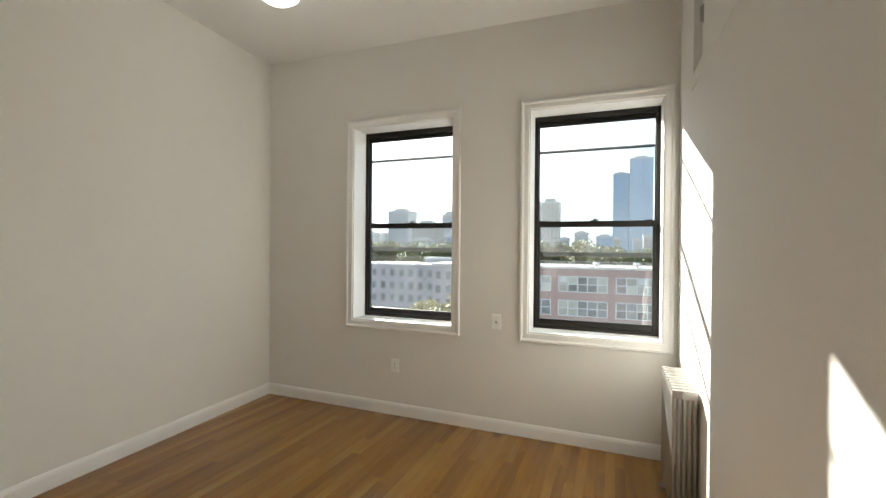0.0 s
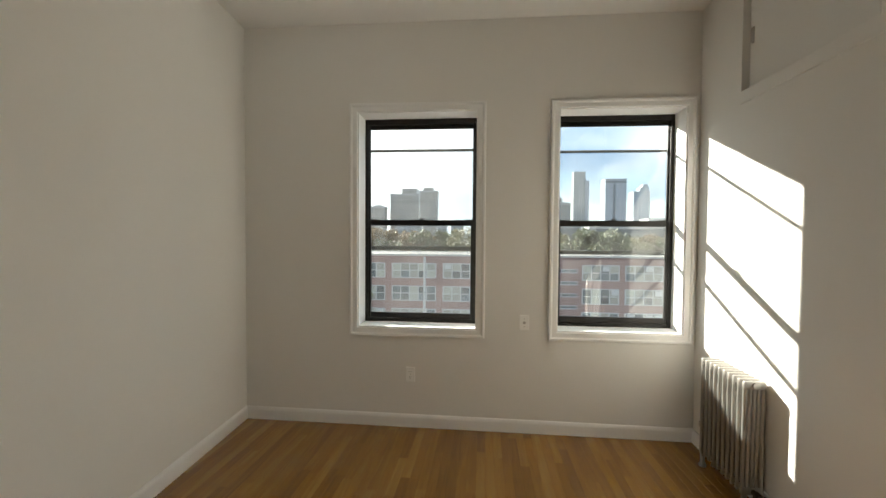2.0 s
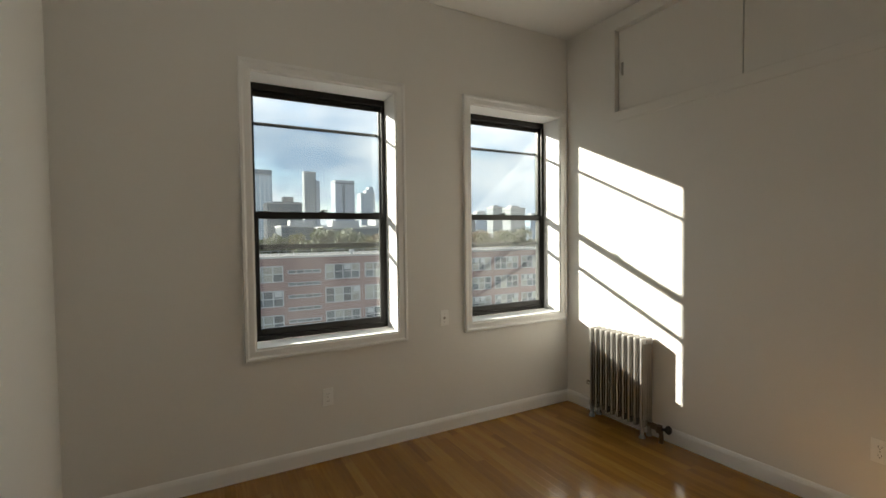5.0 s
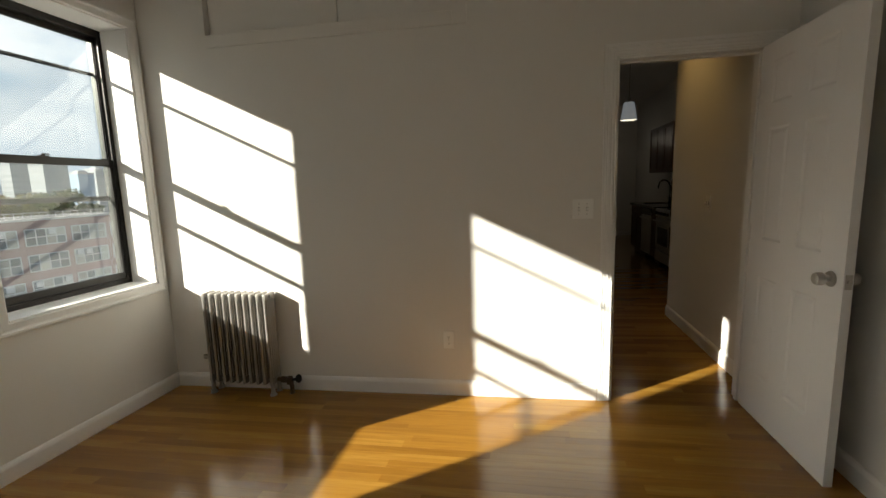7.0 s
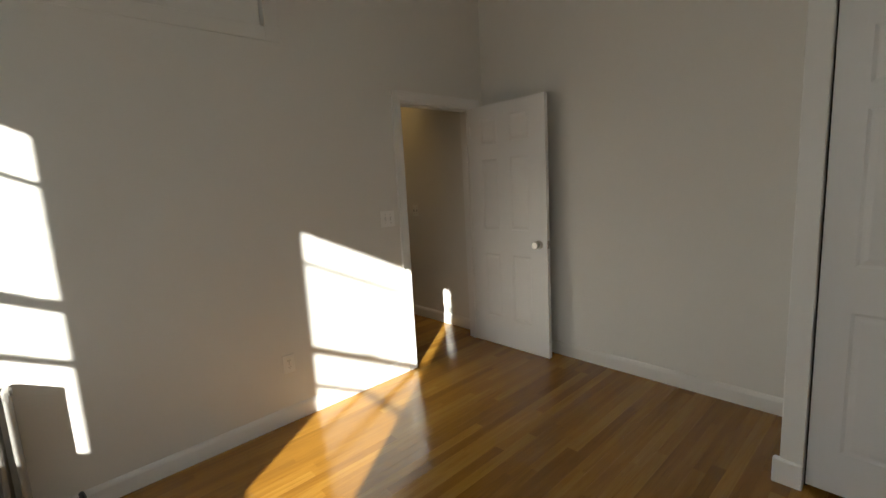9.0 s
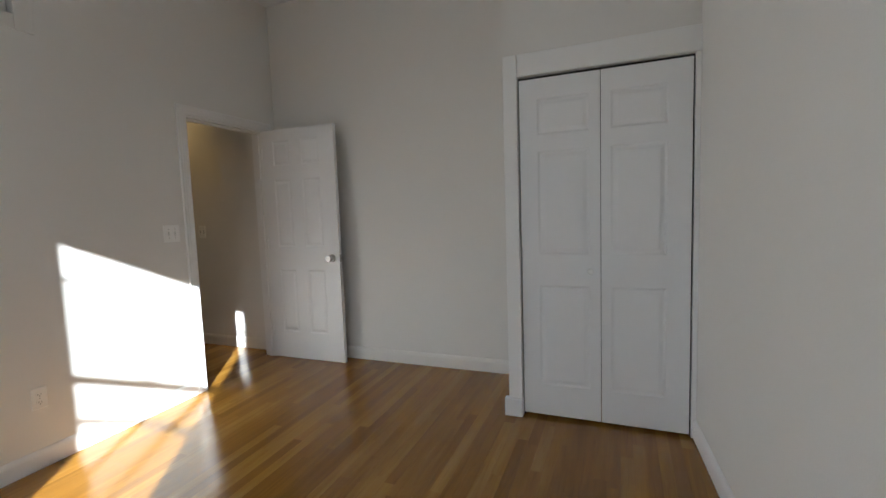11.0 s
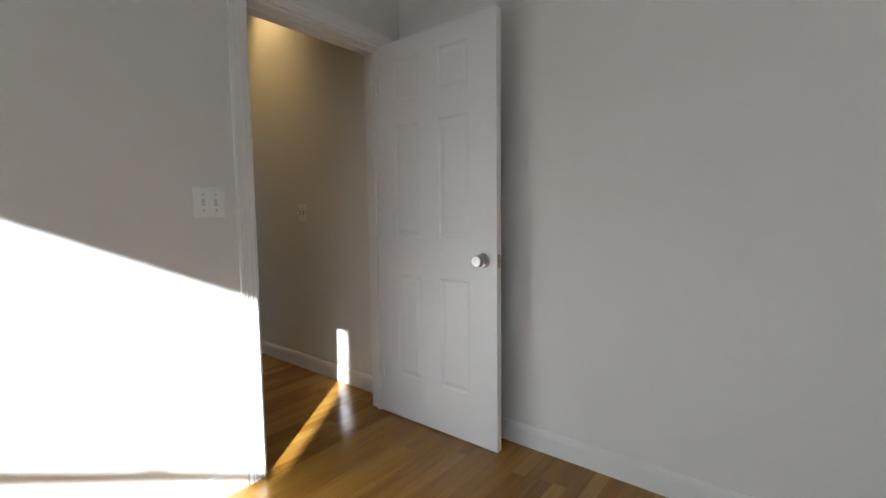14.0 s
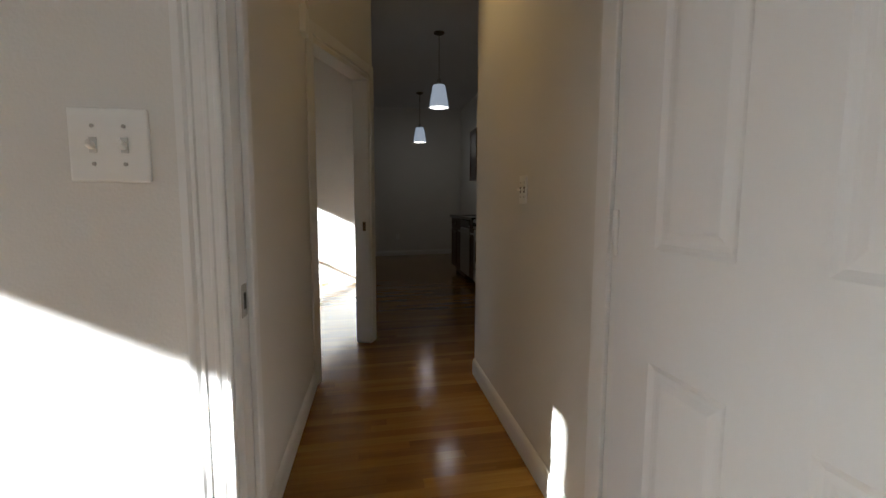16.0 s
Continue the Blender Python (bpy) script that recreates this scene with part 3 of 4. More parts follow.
box(bm, CLX0, CLX1, YC - 0.060, YC - 0.022, CLZ - 0.017, CLZ - 0.001)
part("head_gap_strip", bm, DARK, c, "near-black strip standing for the shaded head gap")
# Near-black side strips stand for the shade in the gaps beside the doors.
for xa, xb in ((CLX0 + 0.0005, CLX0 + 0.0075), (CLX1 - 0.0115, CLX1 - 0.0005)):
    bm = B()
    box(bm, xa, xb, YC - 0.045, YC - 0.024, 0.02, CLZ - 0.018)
    part("gap_shade_strip", bm, DARK, c, "near-black strip standing for shade in the door gap")
# Back sheet coloured near-black in place of the closet's inner shade.
bm = B()
box(bm, CLX0 - 0.03, CLX1 + 0.0, YC - 0.50, YC - 0.48, 0, H)
solid("wall_closet_back", bm, DARK, "near-black sheet standing for the unlit closet inside", "wall")
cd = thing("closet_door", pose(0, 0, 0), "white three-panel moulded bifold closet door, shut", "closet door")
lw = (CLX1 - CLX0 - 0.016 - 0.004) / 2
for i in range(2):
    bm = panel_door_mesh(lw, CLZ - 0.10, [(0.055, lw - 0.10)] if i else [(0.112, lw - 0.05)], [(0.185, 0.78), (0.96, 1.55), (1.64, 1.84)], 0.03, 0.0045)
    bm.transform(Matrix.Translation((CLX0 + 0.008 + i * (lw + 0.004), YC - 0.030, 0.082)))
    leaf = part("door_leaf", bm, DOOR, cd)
    if i:
        k = B()
        lathe(k, [(0.012, 0), (0.010, 0.006), (0.008, 0.012), (0.016, 0.018), (0.018, 0.025), (0.014, 0.031), (0.0, 0.033)],
              Matrix.Translation((CLX0 + 0.008 + lw + 0.004 + 0.05, YC, 0.95)) @ Euler((radians(-90), 0, 0)).to_matrix().to_4x4(), 20)
        part("knob", k, PLATE, leaf, "small white round knob", True)

# high cupboard over the radiator
hc = thing("high_cupboard", pose(0, 0, 0), "white painted high cupboard with two flush doors", "cupboard", "", "structure")
ym = -1.412
for nm, y0, y1 in (("cupboard_door", ym + 0.003, CY1 - 0.004), ("cupboard_door", CY0 + 0.004, ym - 0.003)):
    bm = B()
    box(bm, 0.042, 0.062, y0, y1, CZ0 + 0.004, CZ1 - 0.004, 0.002)
    dd = part(nm, bm, WALL, hc)
    if y1 > -1:
        k = B()
        box(k, 0.034, 0.043, y1 - 0.045, y1 - 0.028, 2.67, 2.77, 0.003)
        cyl(k, (0.030, y1 - 0.036, 2.68), (0.030, y1 - 0.036, 2.76), 0.006)
        part("catch", k, CHROME, dd)
# Near-black sheet behind the doors gives the gaps their shade as colour.
for b in ((0.075, 0.09, CY0, CY1, CZ0, CZ1),):
    bm = B()
    box(bm, *b)
    part("shade_backing", bm, DARK, hc)
for b in ((-0.006, 0.006, CY0 - 0.085, CY0, CZ0 - 0.08, H - 0.012), (-0.006, 0.006, CY0, CY1 + 0.0, CZ0 - 0.08, CZ0), (-0.006, 0.006, CY0, CY1 + 0.06, CZ1, H - 0.012)):
    bm = B()
    box(bm, *b, 0.003)
    part("trim", bm, WALL, hc)


# ---------------------------------------------------------------- radiator
def radiator():
    r = thing("radiator", pose(-0.070, -0.36, fz(0, -0.6)), "old silver-painted cast iron column radiator on feet", "radiator")
    n, pitch, dep, z0, z1 = 10, 0.0515, 0.118, 0.085, 0.722
    bm = B()
    for k in range(5):
        x = -dep / 2 + 0.011 + k * (dep - 0.022) / 4
        tube(bm, [(x, 0, z0 + 0.03), (x, 0, (z0 + z1) / 2), (x, 0, z1 - 0.03)], 0.0112, 10)
    for zz in (z0 + 0.022, z1 - 0.022):
        box(bm, -dep / 2, dep / 2, -0.0118, 0.0118, zz - 0.024, zz + 0.024, 0.010, 2)
    box(bm, -dep / 2 + 0.02, dep / 2 - 0.02, -0.006, 0.006, 0.375, 0.39)
    sec = soften(mesh_of("section", bm, IRON), 50)
    for i in range(n):
        ob = new("section", sec)
        ob.parent = r
        ob.matrix_basis = pose(0, -i * pitch - 0.02, 0)
    for zz in (z0 + 0.022, z1 - 0.022):
        bm = B()
        cyl(bm, (0, 0.0, zz), (0, -n * pitch + 0.012, zz), 0.017, seg=14)
        part("nipple", bm, IRON, r)
    for i in (0, n - 1):
        for x in (-dep / 2 + 0.02, dep / 2 - 0.02):
            bm = B()
            lathe(bm, [(0.024, 0.0), (0.022, 0.012), (0.014, 0.03), (0.014, 0.09)], Matrix.Translation((x, -i * pitch - 0.02, 0)), 12)
            part("foot", bm, IRON, r, "", True)
    bm = B()
    cyl(bm, (-0.03, 0.0, 0.26), (-0.03, 0.028, 0.26), 0.011)
    cyl(bm, (-0.03, 0.028, 0.245), (-0.03, 0.028, 0.275), 0.014)
    part("air_vent", bm, CHROME, r, "small chrome air vent", True)
    yv = -n * pitch
    bm = B()
    tube(bm, [(0, yv + 0.02, z0 + 0.022), (0, yv - 0.07, z0 + 0.022), (0, yv - 0.085, z0 + 0.014), (0, yv - 0.09, 0.06), (0, yv - 0.09, 0.0)], 0.015, 12)
    cyl(bm, (0, yv - 0.018, z0 + 0.022), (0, yv - 0.048, z0 + 0.022), 0.024, seg=6)
    cyl(bm, (0, yv - 0.075, z0 - 0.005), (0, yv - 0.075, z0 + 0.042), 0.022)
    valve = part("valve", bm, BRASS, r, "worn bronze shut-off valve")
    bm = B()
    cyl(bm, (0.0, yv - 0.085, z0 + 0.02), (0.0, yv - 0.135, z0 + 0.032), 0.010)
    lathe(bm, [(0.0, 0), (0.026, 0.003), (0.030, 0.012), (0.026, 0.02), (0.0, 0.022)], Matrix.Translation((0.0, yv - 0.132, z0 + 0.032)) @ Euler((radians(76), 0, 0)).to_matrix().to_4x4(), 14)
    part("hand_wheel", bm, DARK, valve)
    bm = B()
    lathe(bm, [(0.038, 0), (0.034, 0.006), (0.017, 0.010)], Matrix.Translation((0, yv - 0.09, 0)), 18)
    part("floor_plate", bm, BRASS, valve)


radiator()


# ---------------------------------------------------------------- outlets and switches
def wall_plate(name, m, label, category, kind, width=0.072, height=0.117, recess=None):
    """A cover plate in the plane y = 0 of m, facing -y, with its sockets or levers."""
    t = thing(name, m, label, category)
    bm = B()
    box(bm, -width / 2, width / 2, -0.007, 0.001, -height / 2, height / 2, 0.0045, 3)
    p = part("cover_plate", bm, PLATE, t)
    if kind == "outlet":
        for z in (-0.021, 0.021):
            s = B()
            lathe(s, [(0.017, 0), (0.017, 0.003), (0.0, 0.0031)], Matrix.Translation((0, -0.0065, z)) @ Euler((radians(90), 0, 0)).to_matrix().to_4x4(), 20)
            so = part("socket", s, PLATE, t)
            # Socket holes are near-black boxes, their inner shade given as colour.
            s = B()
            box(s, -0.0075, -0.0055, -0.0100, -0.0092, z - 0.002, z + 0.006)
            box(s, 0.0055, 0.0075, -0.0100, -0.0092, z - 0.002, z + 0.006)
            box(s, -0.002, 0.002, -0.0100, -0.0092, z - 0.010, z - 0.006)
            part("slots", s, DARK, so)
    elif kind == "jack":
        s = B()
        lathe(s, [(0.011, 0), (0.011, 0.002), (0.006, 0.003), (0.004, 0.008), (0.0, 0.008)], Matrix.Translation((0, -0.0065, 0)) @ Euler((radians(90), 0, 0)).to_matrix().to_4x4(), 16)
        part("cable_socket", s, CHROME, t)
    else:
        for x in ((-0.023, 0.023) if kind == "two" else (0.0,)):
            s = B()
            box(s, x - 0.006, x + 0.006, -0.0085, -0.0065, -0.0125, 0.0125, 0.001)
            so = part("toggle_slot", s, recess or SLOT, t)
            s = B()
            box(s, x - 0.0042, x + 0.0042, -0.022, -0.007, -0.009, 0.002, 0.0015)
            bmesh.ops.rotate(s, verts=s.verts, cent=(x, -0.007, 0), matrix=Euler((radians(-24), 0, 0)).to_matrix())
            part("toggle", s, PLATE, so)
    for x in ((-0.023, 0.023) if kind == "two" else (0.0,)):
        for z in ((0.0,) if kind == "outlet" else (-0.030, 0.030)):
            s = B()
            cyl(s, (x, -0.0068, z), (x, -0.0084, z), 0.0032, seg=10)
            part("screw", s, CHROME, t)
    return t


wall_plate("outlet", pose(-2.141, 0, 0.393), "white double electrical outlet on the wall under a window", "outlet", "outlet")
wall_plate("cable_plate", pose(-1.256, 0, 0.828), "white cable plate on the wall between two windows", "wall plate", "jack")
wall_plate("outlet", pose(0, -2.067, 0.389, 0, 0, -90), "white double electrical outlet in the sunlit wall", "outlet", "outlet")
wall_plate("light_switch", pose(0, -2.89, 1.222, 0, 0, -90), "white two-toggle light switch beside the doorway", "light switch", "two", 0.118, 0.118)
# Slots here are near-black: a deeper recess shade painted than on the other switch.
wall_plate("light_switch", pose(0.98, HS, 1.19, 0, 0, 180), "white two-toggle light switch on the hall wall", "light switch", "two", 0.082, 0.117, DARK)
wall_plate("outlet", pose(FARX, -3.8, 0.42, 0, 0, -90), "white double electrical outlet low on the far wall", "outlet", "outlet")

# ---------------------------------------------------------------- lamps
dl = thing("ceiling_light", pose(-2.48, -1.05, H), "frosted white glass dome ceiling light, lit", "ceiling light")
bm = B()
lathe(bm, [(0.155, 0.0), (0.155, -0.02), (0.145, -0.03)], None, 36)
part("base", bm, CHROME, dl, "", True)
bm = B()
lathe(bm, [(0.15, -0.025), (0.148, -0.052), (0.132, -0.092), (0.092, -0.122), (0.04, -0.136), (0.0, -0.138)], None, 36)
part("dome", bm, OPAL, dl, "", True)


kl = thing("ceiling_light", pose(2.92, -3.87, H), "warm lit glass dome ceiling light at the end of the hall", "ceiling light")
bm = B()
lathe(bm, [(0.135, 0.0), (0.135, -0.018), (0.125, -0.026)], None, 32)
part("base", bm, BRASS, kl, "", True)
bm = B()
lathe(bm, [(0.13, -0.022), (0.128, -0.045), (0.112, -0.08), (0.078, -0.105), (0.03, -0.118), (0.0, -0.12)], None, 32)
part("dome", bm, AMBER, kl, "", True)


def pendant(x, y, zb):
    p = thing("pendant_lamp", pose(x, y, H), "pendant lamp with a lit opal glass cone shade", "pendant lamp", "pendants in the kitchen")
    bm = B()
    lathe(bm, [(0.065, 0.0), (0.062, -0.012), (0.03, -0.026), (0.008, -0.032)], None, 24)
    part("canopy", bm, BRASS, p, "", True)
    bm = B()
    cyl(bm, (0, 0, -0.03), (0, 0, zb + 0.30 - H), 0.004, seg=8)
    part("rod", bm, BRASS, p)
    bm = B()
    lathe(bm, [(0.022, zb + 0.25 - H), (0.022, zb + 0.31 - H), (0.010, zb + 0.34 - H)], None, 16)
    part("socket", bm, CHROME, p, "", True)
    bm = B()
    lathe(bm, [(0.020, zb + 0.262 - H), (0.07, zb + 0.26 - H), (0.078, zb + 0.24 - H), (0.118, zb - H), (0.112, zb + 0.004 - H), (0.07, zb + 0.236 - H), (0.0, zb + 0.25 - H)], None, 28)
    part("shade", bm, SHADE, p, "lit opal glass shade", True)
    lamp = bpy.data.lights.new("pendant_bulb", "POINT")
    lamp.energy, lamp.shadow_soft_size, lamp.color = 0.3, 0.05, (1.0, 0.86, 0.68)
    lo = new("pendant_bulb", lamp)
    lo.parent = p
    lo.location = (0, 0, zb - 0.06 - H)


pendant(4.55, -4.09, 2.28)
pendant(7.4, -4.15, 2.26)
# the hall's recessed spot throws a warm cone on the wall
hs = thing("recessed_spot", pose(1.34, -3.62, H), "small recessed warm ceiling spotlight, lit", "ceiling light")
bm = B()
lathe(bm, [(0.045, 0.0), (0.045, -0.004), (0.060, -0.006), (0.060, 0.0)], None, 24)
part("trim_ring", bm, TRIM, hs)
sd = bpy.data.lights.new("hall_spot", "SPOT")
sd.energy, sd.spot_size, sd.spot_blend, sd.color, sd.shadow_soft_size = 7.0, radians(74), 1.0, (1.0, 0.60, 0.20), 0.05
so = new("hall_spot", sd)
so.parent = hs
so.matrix_basis = Matrix.Translation((0, 0, -0.02)) @ Vector((-0.06, -0.31, -0.85)).to_track_quat("-Z", "Y").to_matrix().to_4x4()


# ---------------------------------------------------------------- kitchen
def base_cabinet(x0, x1, doors, label):
    """A base unit against the kitchen wall, its front at KF."""
    u = thing("base_cabinet", pose(0, 0, 0.045), label, "cabinet", "kitchen base cabinets")
    bm = B()
    box(bm, x0 + 0.001, x1 - 0.001, KS + 0.004, KF - 0.02, 0.10, 0.875, 0.002)
    box(bm, x0 + 0.001, x1 - 0.001, KS + 0.004, KF - 0.08, 0.0, 0.10)
    part("body", bm, CHERRY, u)
    w = (x1 - x0) / doors
    for i in range(doors):
        a, b = x0 + i * w + 0.003, x0 + (i + 1) * w - 0.003
        for nm, z0, z1 in (("door", 0.112, 0.70), ("drawer_front", 0.712, 0.868)):
            bm = B()
            box(bm, a, b, KF - 0.02, KF - 0.008, z0, z1, 0.002)
            for q in ((a, b, z0, z0 + 0.05), (a, b, z1 - 0.05, z1), (a, a + 0.05, z0 + 0.05, z1 - 0.05), (b - 0.05, b, z0 + 0.05, z1 - 0.05)):
                box(bm, q[0], q[1], KF - 0.009, KF, q[2], q[3], 0.002)
            dd = part(nm, bm, CHERRY, u)
            k = B()
            zz = 0.66 if nm == "door" else 0.79
            cyl(k, (b - 0.03, KF, zz), (b - 0.03, KF + 0.022, zz), 0.010)
            part("handle", k, CHROME, dd)
    return u


KF = -4.55                     # front of the kitchen units
base_cabinet(5.52, 6.24, 2, "dark cherry base cabinet under the sink")
base_cabinet(4.63, 4.88, 1, "narrow dark cherry base cabinet between range and dishwasher")
for x0, x1 in ((4.63, 6.27),):
    t = thing("worktop", pose(0, 0, 0.045), "black polished stone kitchen worktop on the cabinets", "worktop")
    bm = B()
    for q in ((x0, 5.60, KS + 0.002, KF + 0.025), (6.10, x1, KS + 0.002, KF + 0.025), (5.60, 6.10, KS + 0.002, KS + 0.12), (5.60, 6.10, KF - 0.10, KF + 0.025)):
        box(bm, q[0], q[1], q[2], q[3], 0.876, 0.912)
    part("slab", bm, STONE, t)
s = thing("sink", pose(0, 0, 0.045), "stainless steel undermount kitchen sink", "sink")
bm = B()
for q in ((5.592, 5.602, KS + 0.11, KF - 0.09, 0.70, 0.874), (6.098, 6.108, KS + 0.11, KF - 0.09, 0.70, 0.874), (5.602, 6.098, KS + 0.11, KS + 0.122, 0.70, 0.874), (5.602, 6.098, KF - 0.102, KF - 0.09, 0.70, 0.874), (5.592, 6.108, KS + 0.11, KF - 0.09, 0.692, 0.70)):
    box(bm, *q)
part("bowl", bm, STEEL, s)
f = thing("faucet", pose(5.88, KS + 0.07, 0.957), "dark gooseneck kitchen faucet behind the sink", "faucet")
bm = B()
lathe(bm, [(0.026, 0.0), (0.026, 0.02), (0.017, 0.03), (0.016, 0.10)], None, 16)
tube(bm, [(0, 0, 0.09), (0, 0, 0.30), (0, 0.02, 0.36), (0, 0.07, 0.405), (0, 0.13, 0.41), (0, 0.18, 0.37), (0, 0.195, 0.30), (0, 0.195, 0.26)], 0.012, 10)
part("spout", bm, BLACK, f, "", True)
bm = B()
tube(bm, [(0.016, 0, 0.07), (0.06, 0, 0.085), (0.09, 0, 0.10)], 0.007, 8)
part("lever", bm, BLACK, f)
dw = thing("dishwasher", pose(0, 0, 0.045), "stainless steel dishwasher built in under the worktop", "dishwasher")
bm = B()
box(bm, 4.89, 5.51, KS + 0.02, KF - 0.03, 0.10, 0.87)
part("body", bm, BLACK, dw)
bm = B()
box(bm, 4.895, 5.505, KF - 0.03, KF, 0.11, 0.75, 0.006)
dr = part("door", bm, STEEL, dw)
bm = B()
box(bm, 4.895, 5.505, KF - 0.03, KF + 0.002, 0.755, 0.868, 0.006)
part("control_panel", bm, BLACK, dw)
bm = B()
cyl(bm, (4.95, KF + 0.035, 0.70), (5.45, KF + 0.035, 0.70), 0.010)
for xx in (4.98, 5.42):
    cyl(bm, (xx, KF - 0.002, 0.70), (xx, KF + 0.035, 0.70), 0.007, seg=8)
part("handle", bm, STEEL, dr)

# gas range
rg = thing("gas_range", pose(0, 0, 0.045), "stainless steel gas range with black cooktop grates", "range")
RX0, RX1 = 3.88, 4.62
bm = B()
box(bm, RX0, RX1, KS + 0.01, KF - 0.03, 0.09, 0.90, 0.004)
for x in (RX0 + 0.05, RX1 - 0.05):
    for y in (KS + 0.08, KF - 0.1):
        cyl(bm, (x, y, 0.0), (x, y, 0.10), 0.02)
part("body", bm, BLACK, rg)
bm = B()
box(bm, RX0 + 0.01, RX1 - 0.01, KF - 0.03, KF + 0.005, 0.27, 0.76, 0.008)
od = part("oven_door", bm, STEEL, rg)
bm = B()
box(bm, RX0 + 0.13, RX1 - 0.13, KF + 0.003, KF + 0.008, 0.36, 0.62, 0.002)
part("oven_window", bm, BLACK, od)
bm = B()
cyl(bm, (RX0 + 0.06, KF + 0.05, 0.715), (RX1 - 0.06, KF + 0.05, 0.715), 0.012)
for xx in (RX0 + 0.09, RX1 - 0.09):
    cyl(bm, (xx, KF, 0.715), (xx, KF + 0.05, 0.715), 0.009, seg=8)
part("handle", bm, STEEL, od)
bm = B()
box(bm, RX0 + 0.01, RX1 - 0.01, KF - 0.03, KF + 0.005, 0.10, 0.258, 0.006)
part("drawer", bm, STEEL, rg)
bm = B()
box(bm, RX0 + 0.005, RX1 - 0.005, KF - 0.04, KF + 0.012, 0.77, 0.895, 0.010)
cp = part("control_panel", bm, STEEL, rg)
for i in range(5):
    k = B()
    cyl(k, (RX0 + 0.10 + i * 0.14, KF + 0.010, 0.832), (RX0 + 0.10 + i * 0.14, KF + 0.040, 0.832), 0.024, 0.020)
    part("knob", k, BLACK, cp)
for i in range(2):
    bm = B()
    cx = RX0 + 0.20 + i * 0.36
    for q in (-0.14, 0.0, 0.14):
        box(bm, cx - 0.16, cx + 0.16, KS + 0.30 + q, KS + 0.315 + q, 0.915, 0.935)
        box(bm, cx + q - 0.006, cx + q + 0.006, KS + 0.14, KS + 0.47, 0.9, 0.93)
    part("grate", bm, BLACK, rg)
bm = B()
box(bm, RX0 + 0.005, RX1 - 0.005, KS + 0.005, KS + 0.06, 0.90, 1.08, 0.006)
part("back_guard", bm, STEEL, rg)

# refrigerator with its freezer below, beside the range
fr_ = thing("refrigerator", pose(0, 0, 0.045), "stainless steel bottom-freezer refrigerator with long black handles", "refrigerator")
FX0, FX1, FF = 3.10, 3.865, KF - 0.075
bm = B()
box(bm, FX0, FX1, KS + 0.03, FF, 0.03, 1.80, 0.006)
for x in (FX0 + 0.06, FX1 - 0.06):
    for y in (KS + 0.1, FF - 0.06):
        cyl(bm, (x, y, 0.0), (x, y, 0.035), 0.02)
part("body", bm, BLACK, fr_, "black cabinet sides")
for nm, z0, z1, h0, h1 in (("fridge_door", 0.745, 1.795, 0.80, 1.34), ("freezer_drawer", 0.06, 0.735, 0.36, 0.70)):
    bm = B()
    box(bm, FX0 + 0.002, FX1 - 0.012, FF + 0.004, FF + 0.055, z0, z1, 0.012, 2)
    dd = part(nm, bm, STEEL, fr_)
    bm = B()
    hx = FX1 - 0.06
    tube(bm, [(hx, FF + 0.05, h0), (hx, FF + 0.10, h0 + 0.012), (hx, FF + 0.108, h0 + 0.03), (hx, FF + 0.108, h1 - 0.03), (hx, FF + 0.10, h1 - 0.012), (hx, FF + 0.05, h1)], 0.012, 10)
    part("handle", bm, BLACK, dd, "black bow handle")

# wall cupboards
for x0, x1, z0, z1 in ((5.46, 6.28, 1.46, 2.24), (4.64, 5.45, 1.46, 2.24), (3.88, 4.63, 1.79, 2.24), (3.08, 3.87, 1.86, 2.24)):
    u = thing("wall_cupboard", pose(0, 0, 0.045), "dark cherry wall cupboard with two framed doors", "cabinet", "kitchen wall cupboards")
    bm = B()
    box(bm, x0 + 0.001, x1 - 0.001, KS + 0.002, KS + 0.31, z0, z1, 0.002)
    part("body", bm, CHERRY, u)
    for i in range(2):
        a, b = x0 + i * (x1 - x0) / 2 + 0.003, x0 + (i + 1) * (x1 - x0) / 2 - 0.003
        bm = B()
        box(bm, a, b, KS + 0.311, KS + 0.322, z0, z1, 0.002)
        for q in ((a, b, z0, z0 + 0.055), (a, b, z1 - 0.055, z1), (a, a + 0.055, z0 + 0.055, z1 - 0.055), (b - 0.055, b, z0 + 0.055, z1 - 0.055)):
            box(bm, q[0], q[1], KS + 0.321, KS + 0.332, q[2], q[3], 0.002)
        part("door", bm, CHERRY, u)

# second bedroom's door casing
c2 = thing("door_2", d2m @ Matrix.Translation((0, 0, 0.04)), "cream painted casing of a second bedroom doorway", "doorway", "", "structure")
for b in ((-0.05, 0.022, -0.016, 0.0, 0, 2.12), (d2len - 0.072, d2len, -0.016, 0.0, 0, 2.12), (0.022, d2len - 0.072, -0.016, 0.0, 2.048, 2.12),
          (0.018, 0.032, -0.002, 0.122, 0, 2.05), (d2len - 0.082, d2len - 0.068, -0.002, 0.122, 0, 2.05), (0.032, d2len - 0.082, -0.002, 0.122, 2.036, 2.052)):
    bm = B()
    box(bm, *b, 0.003)
    part("casing", bm, TRIM, c2)
bm = B()
box(bm, d2len - 0.084, d2len - 0.081, 0.03, 0.055, 0.88, 0.95, 0.001)
part("strike_plate", bm, BRASS, c2)
ch = thing("door_chime", pose(1.69, HN, 2.08), "small cream plastic box high on the hall wall", "door chime")
bm = B()
box(bm, -0.05, 0.05, -0.035, 0.0, -0.07, 0.07, 0.006, 2)
part("cover", bm, PLATE, ch)


